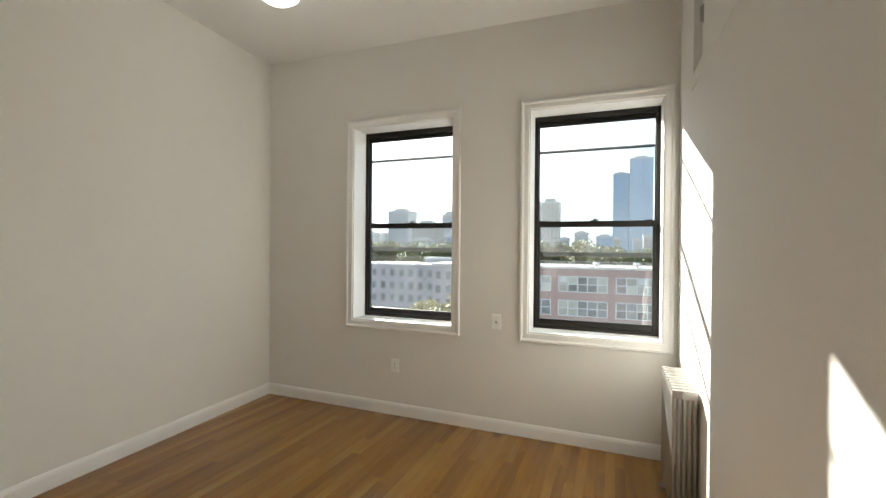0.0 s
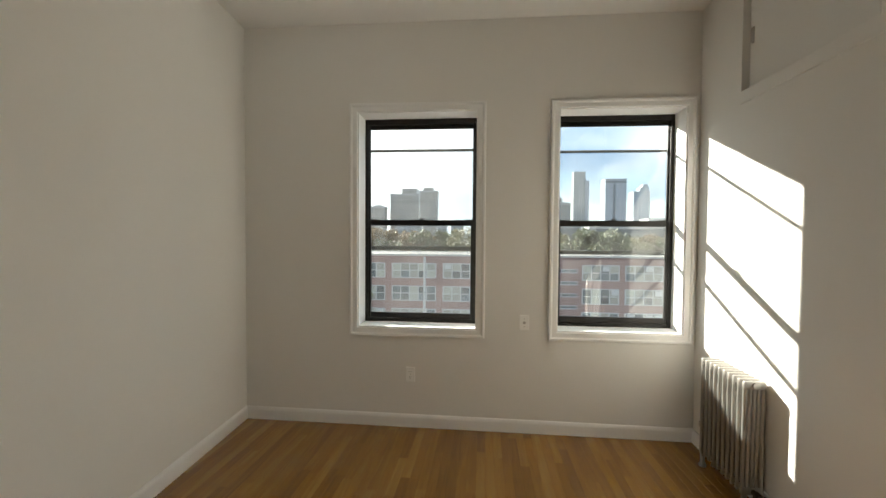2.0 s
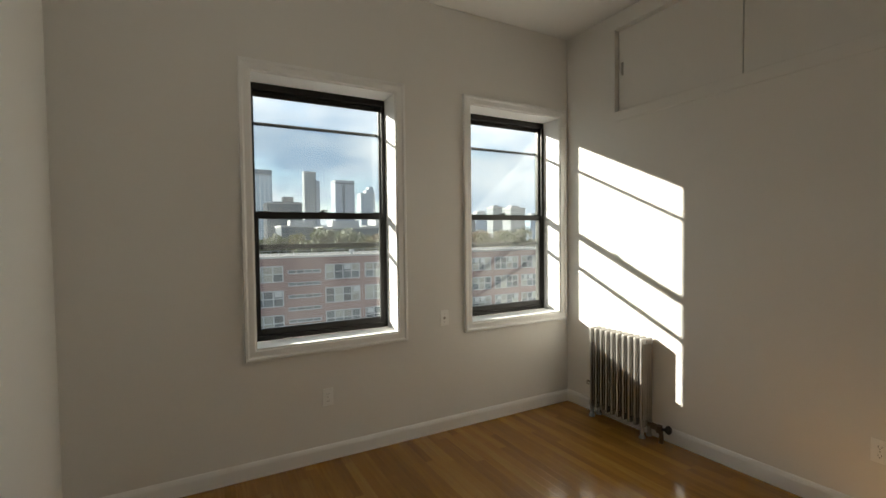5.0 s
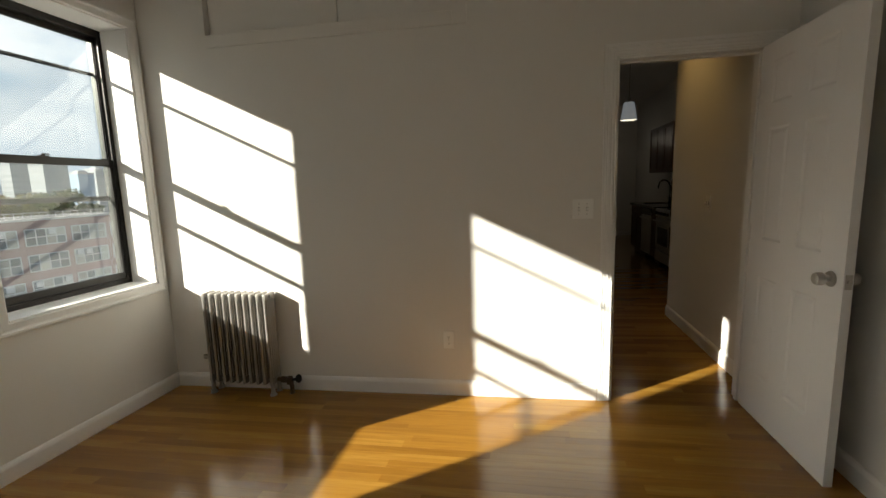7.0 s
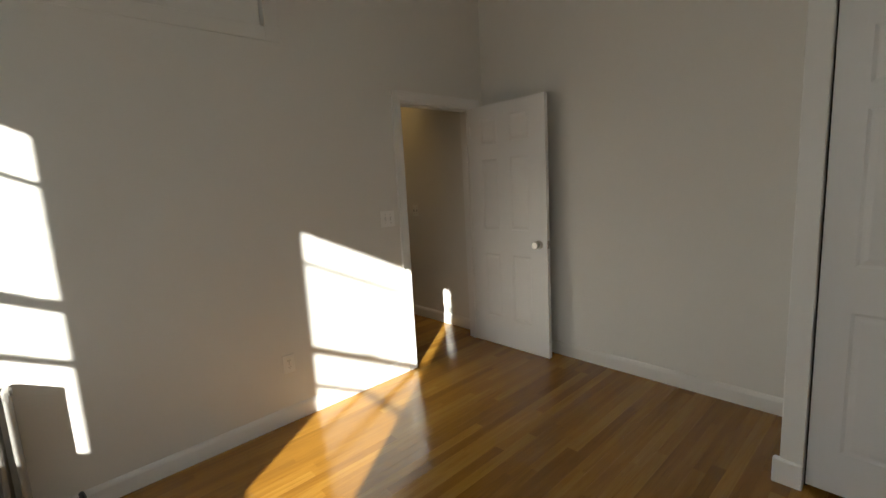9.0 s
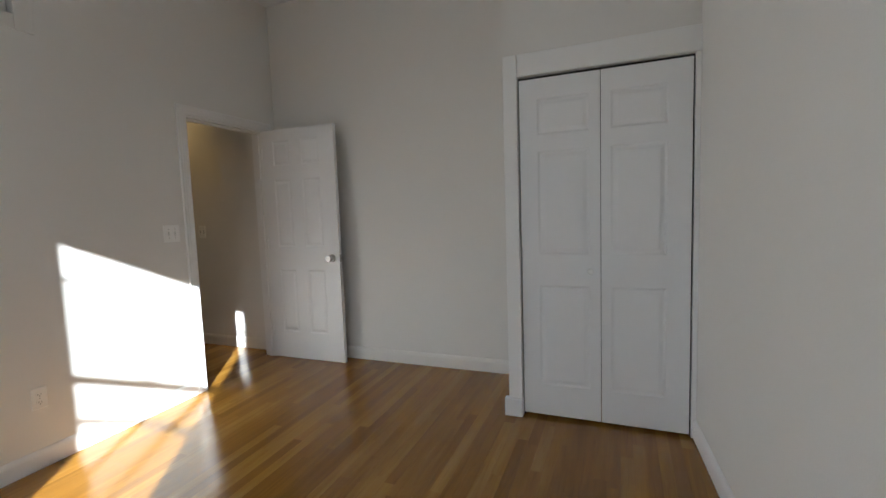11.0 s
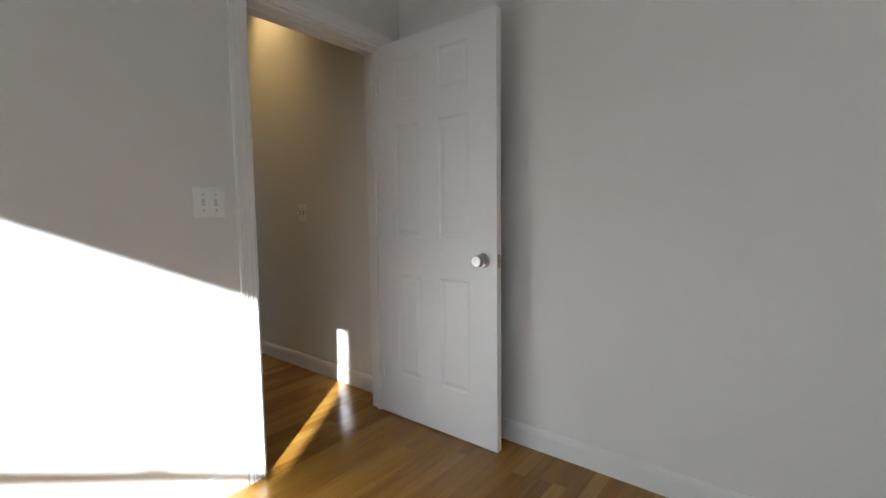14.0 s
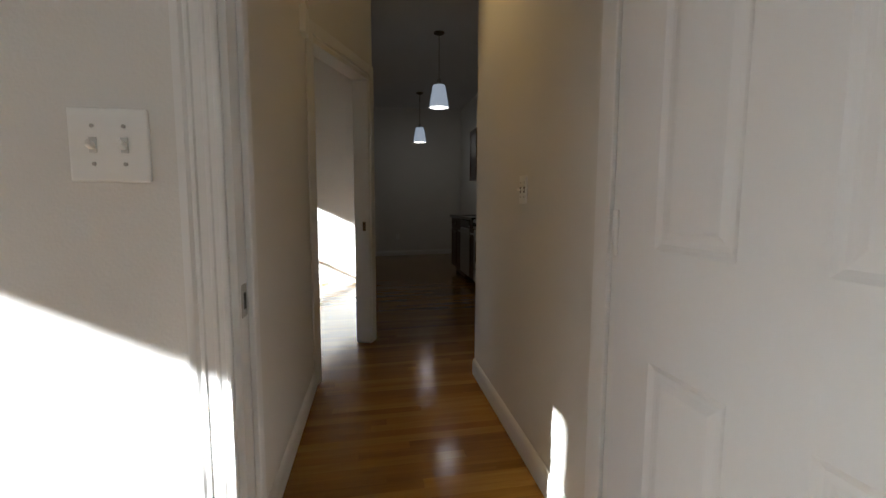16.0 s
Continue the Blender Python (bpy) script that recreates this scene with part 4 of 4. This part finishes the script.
# ---------------------------------------------------------------- outside
GZ = -17.0
ASPHALT = rough_mat("asphalt", (0.05, 0.05, 0.052), 0.9, var=0.2, scale=0.3, fine=8, bump=0.02)
BRICK = rough_mat("pink_red_brick", (0.29, 0.19, 0.168), 0.85, var=0.12, scale=0.25, fine=14, bump=0.05)
LIME = rough_mat("pale_stone", (0.55, 0.52, 0.47), 0.8, var=0.1, scale=0.6, fine=12)
ROOFM = rough_mat("pale_roofing", (0.45, 0.45, 0.45), 0.8, var=0.15, scale=0.3, fine=6)
TARROOF = rough_mat("tarred_roofing", (0.13, 0.125, 0.12), 0.85, var=0.2, scale=0.3, fine=6)
STUCCO = rough_mat("grey_stucco", (0.29, 0.29, 0.315), 0.85, var=0.12, scale=0.3, fine=8)
PANE = rough_mat("dark_far_pane", (0.13, 0.145, 0.15), 0.1, var=0.3, scale=0.8, fine=3, bump=0.0, random_obj=0.4)
BLIND = rough_mat("pale_blind", (0.33, 0.32, 0.27), 0.7, var=0.1, scale=1.0, fine=6, bump=0.0, random_obj=0.3)
WHITEF = rough_mat("white_far_frame", (0.5, 0.5, 0.49), 0.6, var=0.05, scale=2)


def leaf_mat(name, color):
    """Leaves that let light through, each clump of its own shade."""
    m = rough_mat(name, color, 0.6, var=0.3, scale=0.8, fine=3, bump=0.0, random_island=0.45)
    n, l = m.node_tree.nodes, m.node_tree.links
    b, tr, mix = n["Principled BSDF"], n.new("ShaderNodeBsdfTranslucent"), n.new("ShaderNodeMixShader")
    l.new(b.inputs["Base Color"].links[0].from_socket, tr.inputs["Color"])
    mix.inputs[0].default_value = 0.25
    l.new(b.outputs[0], mix.inputs[1])
    l.new(tr.outputs[0], mix.inputs[2])
    l.new(mix.outputs[0], n["Material Output"].inputs["Surface"])
    return m


LEAF = [leaf_mat("green_leaves", (0.085, 0.105, 0.04)), leaf_mat("yellowing_leaves", (0.15, 0.14, 0.06)), leaf_mat("rusty_leaves", (0.17, 0.11, 0.045))]
BARK = rough_mat("bark", (0.07, 0.055, 0.04), 0.9, var=0.3, scale=3, fine=20, stretch=(3, 3, 0.5), bump=0.1)

bm = B()
bmesh.ops.create_grid(bm, x_segments=1, y_segments=1, size=3500, matrix=Matrix.Translation((0, 0, GZ)))
solid("ground", bm, ASPHALT, "grey city ground far below the windows", "ground")


def window_group(parent, x, y, z, w, h, lights, rng):
    """A band of lights in white frames on the facade plane y, facing -y."""
    bm = B()
    for i in range(lights + 1):
        xx = x + i * w / lights
        box(bm, xx - 0.07, xx + 0.07, y - 0.06, y + 0.1, z, z + h)
    for zz in (z, z + h * 0.5, z + h):
        box(bm, x, x + w, y - 0.05, y + 0.09, zz - 0.06, zz + 0.06)
    win = part("window", bm, WHITEF, parent)
    for i in range(lights):
        a, b = x + i * w / lights + 0.07, x + (i + 1) * w / lights - 0.07
        shut = rng.random() < 0.45
        for j in range(2):
            p = B()
            box(p, a, b, y - 0.04, y + 0.02, z + 0.06 + j * h / 2, z - 0.06 + (j + 1) * h / 2)
            part("pane", p, BLIND if shut or (j and rng.random() < 0.3) else PANE, win)
        if rng.random() < 0.18:
            p = B()
            box(p, a + 0.1, b - 0.1, y - 0.35, y + 0.02, z + h * 0.62, z + h * 0.95, 0.02)
            part("air_conditioner", p, WHITEF, win)


rng = random.Random(5)
FY, RZ = 60.0, -1.55
sc = thing("school_building", pose(0, FY, GZ), "long flat-roofed pink brick school building with banded windows", "building")
bm = B()
box(bm, -23, 62, 0, 18, 0, RZ - GZ)
part("wall", bm, BRICK, sc)
bm = B()
box(bm, -23.0, 62.0, 0.3, 18.0, RZ - GZ, RZ - GZ + 0.04)
part("roof", bm, TARROOF, sc, "dark tarred flat roof")
bm = B()
box(bm, -23.15, 62.15, -0.15, 0.3, RZ - GZ, RZ - GZ + 0.28)
part("coping", bm, LIME, sc)
bm = B()
for k in range(86):
    x = -23 + k
    cyl(bm, (x, 0.1, RZ - GZ + 0.27), (x, 0.1, RZ - GZ + 1.0), 0.04, seg=6)
for zz in (0.62, 1.0):
    box(bm, -23, 62, 0.07, 0.13, RZ - GZ + zz - 0.03, RZ - GZ + zz + 0.03)
part("roof_railing", bm, WHITEF, sc)
for row in range(4):
    z = RZ - GZ - 3.2 - row * 3.35
    for k in range(4):
        window_group(sc, -22.6 + k * 7.55, 0.0, z, 6.45, 2.1, 5, rng)
    for k in range(8):
        window_group(sc, 12.3 + k * 5.9, 0.0, z, 5.0, 2.1, 4, rng)
# narrow strip windows of the stair hall
for row in range(7):
    z = RZ - GZ - 2.1 - row * 1.72
    bm = B()
    box(bm, 7.2, 11.6, -0.08, 0.02, z - 0.10, z + 0.02)
    box(bm, 7.2, 11.6, -0.08, 0.02, z + 0.36, z + 0.44)
    for k in range(5):
        box(bm, 7.15 + k * 1.1, 7.25 + k * 1.1, -0.08, 0.02, z, z + 0.38)
    win = part("strip_window", bm, WHITEF, sc)
    for k in range(4):
        p = B()
        box(p, 7.25 + k * 1.1, 8.15 + k * 1.1, -0.04, 0.02, z + 0.02, z + 0.36)
        part("pane", p, PANE, win)
# low wing with a pale roof in front of it
lw2 = thing("low_wing", pose(0, 44, GZ), "low wing with a pale flat roof and parapet", "building")
bm = B()
box(bm, -30, 75, 0, 15.9, 0, 6.0)
part("wall", bm, BRICK, lw2)
bm = B()
box(bm, -30.3, 75.3, -0.3, 15.8, 6.0, 6.2)
part("roof", bm, ROOFM, lw2)
bm = B()
box(bm, -30.3, 75.3, -0.3, 0.2, 6.2, 6.9)
part("parapet", bm, LIME, lw2)
for x in (-2.5, 2.6, 16.4, 31.0):
    rv = thing("roof_vent", pose(x, FY + 0.8, RZ + 0.04), "small white metal vent on the flat roof", "roof vent", "school roof vents")
    bm = B()
    cyl(bm, (0, 0, 0), (0, 0, 0.75), 0.22, seg=12)
    part("pipe", bm, WHITEF, rv)
    bm = B()
    cyl(bm, (0, 0, 0.7), (0, 0, 0.95), 0.48, 0.20, seg=12)
    part("cowl", bm, WHITEF, rv)
fp = thing("flagpole", pose(-8.4, 46.5, GZ + 6.2), "tall white flagpole in the school yard", "flagpole")
bm = B()
cyl(bm, (0, 0, 0), (0, 0, 9.8), 0.19, 0.12, seg=10)
part("pole", bm, WHITEF, fp)

# skyline: towers, each with floors and bays cut by its facade grid
def tower_mat(name, color, glass, sx, sz):
    m, n, l, b = mat_base(name)
    tc = n.new("ShaderNodeTexCoord")
    mp = n.new("ShaderNodeMapping")
    mp.inputs["Rotation"].default_value = (radians(90), 0, 0)
    l.new(tc.outputs["Object"], mp.inputs["Vector"])
    br = n.new("ShaderNodeTexBrick")
    br.offset = 0.0
    br.inputs["Scale"].default_value = 1.0
    br.inputs["Brick Width"].default_value, br.inputs["Row Height"].default_value = sx, sz
    br.inputs["Mortar Size"].default_value, br.inputs["Mortar Smooth"].default_value = 0.7, 0.3
    br.inputs["Color1"].default_value = (*glass, 1)
    br.inputs["Color2"].default_value = (*[g * 0.75 for g in glass], 1)
    br.inputs["Mortar"].default_value = (*color, 1)
    l.new(mp.outputs[0], br.inputs["Vector"])
    l.new(br.outputs["Color"], b.inputs["Base Color"])
    b.inputs["Roughness"].default_value = 0.35
    return m


# The first three carry distance haze in their colours, with little contrast.
TOWER = [tower_mat("blue_glass_tower", (0.31, 0.42, 0.54), (0.23, 0.34, 0.47), 3.6, 4.0),
         tower_mat("grey_slab_tower", (0.33, 0.35, 0.37), (0.27, 0.30, 0.33), 4.0, 4.0),
         tower_mat("tan_brick_tower", (0.36, 0.33, 0.31), (0.27, 0.26, 0.26), 3.6, 3.6),
         tower_mat("white_balcony_tower", (0.62, 0.66, 0.70), (0.30, 0.38, 0.46), 7.0, 3.8),
         tower_mat("dark_slate_block", (0.15, 0.18, 0.21), (0.10, 0.125, 0.15), 5.0, 4.0),
         tower_mat("silver_glass_tower", (0.42, 0.46, 0.53), (0.36, 0.41, 0.49), 3.0, 9.0),
         tower_mat("dark_glass_strip", (0.17, 0.20, 0.25), (0.13, 0.16, 0.20), 3.0, 4.0)]


def tower(az0, az1, el, dist, k, steps=(), label="tall city tower far off"):
    """A tower that spans the bearings az0 to az1 and rises to the angle el, dist metres off."""
    x0, x1 = dist * math.tan(radians(az0)), dist * math.tan(radians(az1))
    h = 1.4 + math.hypot(dist, (x0 + x1) / 2) * math.tan(radians(el)) - GZ
    t = thing("tower", pose((x0 + x1) / 2, dist, GZ), label, "building", "skyline")
    w = x1 - x0
    bm = B()
    box(bm, -w / 2, w / 2, 0, w * 0.9, 0, h)
    part("wall", bm, TOWER[k], t)
    bm = B()
    box(bm, -w / 2 - 0.5, w / 2 + 0.5, -0.5, w * 0.9 + 0.5, h, h + 1.5)
    if not steps:
        box(bm, -w * 0.28, w * 0.25, w * 0.2, w * 0.6, h + 1.5, h + 1.5 + w * 0.12)
    part("roof", bm, ROOFM, t)
    for i, (a, b, dz) in enumerate(steps):
        bm = B()
        box(bm, w * a, w * b, w * (0.05 + 0.06 * i), w * (0.8 - 0.06 * i), h * 0.9, h + dz * h)
        part("setback", bm, TOWER[k], t)
    return t


tower(1.75, 4.35, 10.6, 700, 0, label="blue glass tower with a stepped top")
tower(-0.1, 1.70, 8.9, 704, 0, label="lower shoulder of a blue glass tower")
def wing(t, name, x0, x1, y0, y1, z0, z1, k, bevel=0.0):
    """A further volume of a tower, in metres from its foot."""
    bm = B()
    box(bm, x0, x1, y0, y1, z0, z1, bevel, 3)
    return part(name, bm, TOWER[k], t)


# white balconied tower with a dark crown
t_ = tower(4.6, 7.3, 7.35, 820, 3, ((-0.2, 0.2, 0.01),), "white balconied tower with a dark crown")
wing(t_, "crown", -19.4, 19.4, -0.8, 34, 126.5, 135, 6)
# slate block with a small brick penthouse
t_ = tower(6.6, 10.7, 4.0, 640, 4, ((-0.3, 0.45, 0.05),), "broad slate-blue office block")
wing(t_, "penthouse", -1.0, 13.0, 6, 22, 60, 74, 2)
# curved grey slab of two leaves
t_ = tower(11.05, 12.45, 7.9, 800, 1, ((-0.5, 0.1, 0.015),), "slim grey slab tower of two leaves")
wing(t_, "second_leaf", 9.0, 17.5, 3, 22, 0, 118, 5)
wing(t_, "joint", 8.0, 10.2, -0.6, 4, 0, 121, 6)
# silver glass tower with a dark stripe and rim
t_ = tower(14.8, 17.2, 6.9, 860, 5, ((-0.49, 0.49, 0.012),), "silver glass tower with a dark stripe")
wing(t_, "stripe", -5.5, -0.5, -0.8, 2, 0, 117, 6)
wing(t_, "rim", -19.2, 19.2, -1.0, 33, 120.5, 124.0, 6)
# white stepped tower
t_ = tower(18.0, 19.8, 5.3, 900, 3, ((-0.1, 0.45, 0.09), (0.1, 0.4, 0.15)), "white stepped tower with dark window bays")
# long dark blocks behind the trees
for az0, az1, el, dd in ((8.0, 13.5, 1.1, 330), (13.0, 19.5, 0.9, 300), (18.5, 26.0, 1.0, 310)):
    tower(az0, az1, el, dd, 4, label="long dark low block behind the trees")
tower(-8.7, -6.5, 5.6, 420, 2, ((-0.3, 0.25, 0.08),), "tan brick tower with a rounded top")
tower(-12.5, -8.8, 5.2, 520, 2, ((-0.1, 0.4, 0.12),), "broad tan apartment block with a stepped top")
spired = tower(-21.5, -16.2, 4.1, 640, 1, ((-0.44, 0.42, 0.10), (-0.30, 0.28, 0.25), (-0.19, 0.19, 0.62)), "pale stepped tower with a tall pointed spire, distance haze in its colour")
bm = B()
cyl(bm, (0, 25, 105), (0, 25, 128), 6.5, 3.5, seg=12)
cyl(bm, (0, 25, 127), (0, 25, 143), 3.4, 0.3, seg=12)
part("spire", bm, TOWER[1], spired)
tower(-15.1, -13.3, 3.5, 500, 2)
tower(-28.6, -26.0, 4.4, 430, 1)
tower(-25.5, -22.4, 2.8, 380, 2)
rng = random.Random(11)
for k in range(46):
    a = -34 + k * 2.1 + rng.uniform(-0.5, 0.5)
    if 4.0 < a < 23.0:
        continue
    tower(a, a + rng.uniform(1.0, 2.3), rng.uniform(0.6, 2.2) + (1.6 if a > 24 else 0), rng.uniform(330, 620), rng.choice((1, 1, 2, 0)), label="mid-rise city block far off")


def tree_mesh(seed, mat, h, r, leaves, size):
    rg_ = random.Random(seed)
    tr = B()
    lathe(tr, [(0.45, 0), (0.32, h * 0.2), (0.25, h * 0.45), (0.1, h * 0.7)], None, 8)
    for k in range(7):
        a = k * 2.4 + rg_.random()
        q = r * rg_.uniform(0.5, 0.8)
        z0 = h * rg_.uniform(0.3, 0.5)
        tube(tr, [(0, 0, z0), (q * 0.5 * math.cos(a), q * 0.5 * math.sin(a), z0 + h * 0.14), (q * math.cos(a), q * math.sin(a), z0 + h * 0.3)], 0.1, 5)
    clumps = []
    for k in range(26):
        a, u = rg_.uniform(0, 6.283), rg_.random() ** 0.5
        z = rg_.uniform(0.42, 0.98)
        rad = r * u * math.sin(math.pi * min(1, max(0.08, (z - 0.3) / 0.75))) ** 0.6
        clumps.append((rad * math.cos(a), rad * math.sin(a), z * h, r * rg_.uniform(0.18, 0.36)))
    verts, faces = [], []
    for k in range(leaves):
        cx, cy, cz, cr = rg_.choice(clumps)
        d_ = Vector((rg_.gauss(0, 1), rg_.gauss(0, 1), rg_.gauss(0, 0.8))).normalized() * cr * rg_.uniform(0.5, 1.05)
        p = Vector((cx, cy, cz)) + d_
        u_ = Vector((rg_.gauss(0, 1), rg_.gauss(0, 1), rg_.gauss(0, 1))).normalized()
        v_ = u_.orthogonal().normalized()
        s_ = size * rg_.uniform(0.6, 1.3)
        i = len(verts)
        verts += [p - u_ * s_, p + v_ * s_ * 0.55, p + u_ * s_, p - v_ * s_ * 0.55]
        faces.append((i, i + 1, i + 2, i + 3))
    me = bpy.data.meshes.new("crown")
    me.from_pydata([tuple(v) for v in verts], [], faces)
    me.materials.append(mat)
    return mesh_of("trunk", tr, BARK), me


KINDS = [tree_mesh(s, LEAF[s % 3], 13.0, 5.0, 5200, 0.36) for s in range(3)]


def tree(x, y, z, k, s, label):
    t = thing("tree", Matrix.Translation((x, y, z)) @ Matrix.Rotation(x * 1.7 + y, 4, "Z") @ Matrix.Diagonal((s, s, s, 1)), label, "tree", "street trees")
    for nm, me in zip(("trunk", "crown"), KINDS[k]):
        ob = new(nm, me)
        ob.parent = t


rng = random.Random(3)
for k in range(34):
    az = -34 + k * 2.2 + rng.uniform(-0.6, 0.6)
    dd = rng.uniform(112, 150)
    tree(dd * math.tan(radians(az)), dd, GZ, rng.choice((0, 0, 1, 2)), rng.uniform(1.25, 1.5), "broad street tree turning yellow behind a building")
for x, y, k, s in ((-16.2, 39, 1, 1.0), (-22, 44, 1, 0.85), (-33, 46, 1, 0.85), (-25, 58, 1, 0.75), (-44, 60, 1, 0.9)):
    tree(x, y, GZ, k, s, "leafy yellow-green street tree in the yard below")
# the storeys under the flat
bm = B()
box(bm, XW - 0.3, FARX + 0.2, KS - 0.2, TN, GZ, -0.22)
solid("wall_below", bm, BRICK, "brick outer wall of the storeys below the flat", "wall")
# low houses beyond the trees
for x, y, w, h in ((-62, 96, 22, 13.5), (-47, 104, 13, 15), (-40, 92, 9, 14)):
    hb = thing("row_house", pose(x, y, GZ), "grey stucco low apartment house with a flat roof", "building", "low houses")
    bm = B()
    box(bm, 0, w, 0, 12, 0, h)
    part("wall", bm, STUCCO, hb)
    bm = B()
    box(bm, -0.3, w + 0.3, -0.3, 12.3, h, h + 0.5)
    part("roof", bm, ROOFM, hb)
    for r_ in range(4):
        for c_ in range(int(w / 2.6)):
            p = B()
            box(p, 0.8 + c_ * 2.6, 2.0 + c_ * 2.6, -0.06, 0.05, 1.2 + r_ * 3.2, 2.9 + r_ * 3.2)
            part("window", p, PANE, hb)


# ---------------------------------------------------------------- oak floors, last
bm = B()
box(bm, XW - 0.05, HX - 0.06, YS - 0.06, 0.0, -0.10, -0.012)
box(bm, HX - 0.06, FARX, KS, 0.0, -0.10, -0.012)
floor = solid("floor", bm, SUB, "glossy honey-coloured oak strip floor", "floor")
floor.matrix_basis = pose(0, 0, -0.04, -1.461, 0.344, 0)
PW = 0.058
rng = random.Random(21)
LENGTHS = (0.45, 0.65, 0.90, 1.20, 1.60)


def plank_bm(w, length):
    """A board lying along y from 0 to length, its long top edges eased."""
    g, e = 0.0001, 0.0003
    bm = B()
    prof = [(g, -0.012), (w - g, -0.012), (w - g, -e), (w - g - e, 0.0), (g + e, 0.0), (g, -e)]
    a = [bm.verts.new((x, g, z)) for x, z in prof]
    b = [bm.verts.new((x, length - g, z)) for x, z in prof]
    for i in range(6):
        bm.faces.new((a[i], a[(i + 1) % 6], b[(i + 1) % 6], b[i]))
    bm.faces.new(a[::-1])
    bm.faces.new(b)
    return bm


PLANKS = {q: mesh_of("plank", plank_bm(PW, q), OAKM) for q in LENGTHS}
rest = []
count = 0
x = -3.52
while x < FARX - 0.02:
    low = YS - 0.05 if x < HX - 0.06 else KS
    y = low - rng.random() * 0.9
    while y < -0.0:
        q = rng.choice(LENGTHS)
        y0, y1 = max(y, low), min(y + q, -0.001)
        inside = -3.0 < x < 0.3
        if inside and y0 == y and y1 == y + q and count < 330:
            ob = new("plank", PLANKS[q])
            ob.parent = floor
            ob.location = (x, y, 0)
            count += 1
        elif y1 - y0 > 0.002:
            rest.append((x, y0, y1 - y0))
        y += q
    x += PW
bm = B()
for x, y, q in rest:
    g, e = 0.0001, 0.0003
    prof = [(g, -0.012), (PW - g, -0.012), (PW - g, -e), (PW - g - e, 0.0), (g + e, 0.0), (g, -e)]
    a = [bm.verts.new((x + px, y + g, pz)) for px, pz in prof]
    b = [bm.verts.new((x + px, y + q - g, pz)) for px, pz in prof]
    for i in range(6):
        bm.faces.new((a[i], a[(i + 1) % 6], b[(i + 1) % 6], b[i]))
    bm.faces.new(a[::-1])
    bm.faces.new(b)
ob = part("planks", bm, OAKI, floor)
tagged(ob, kind="stuff")
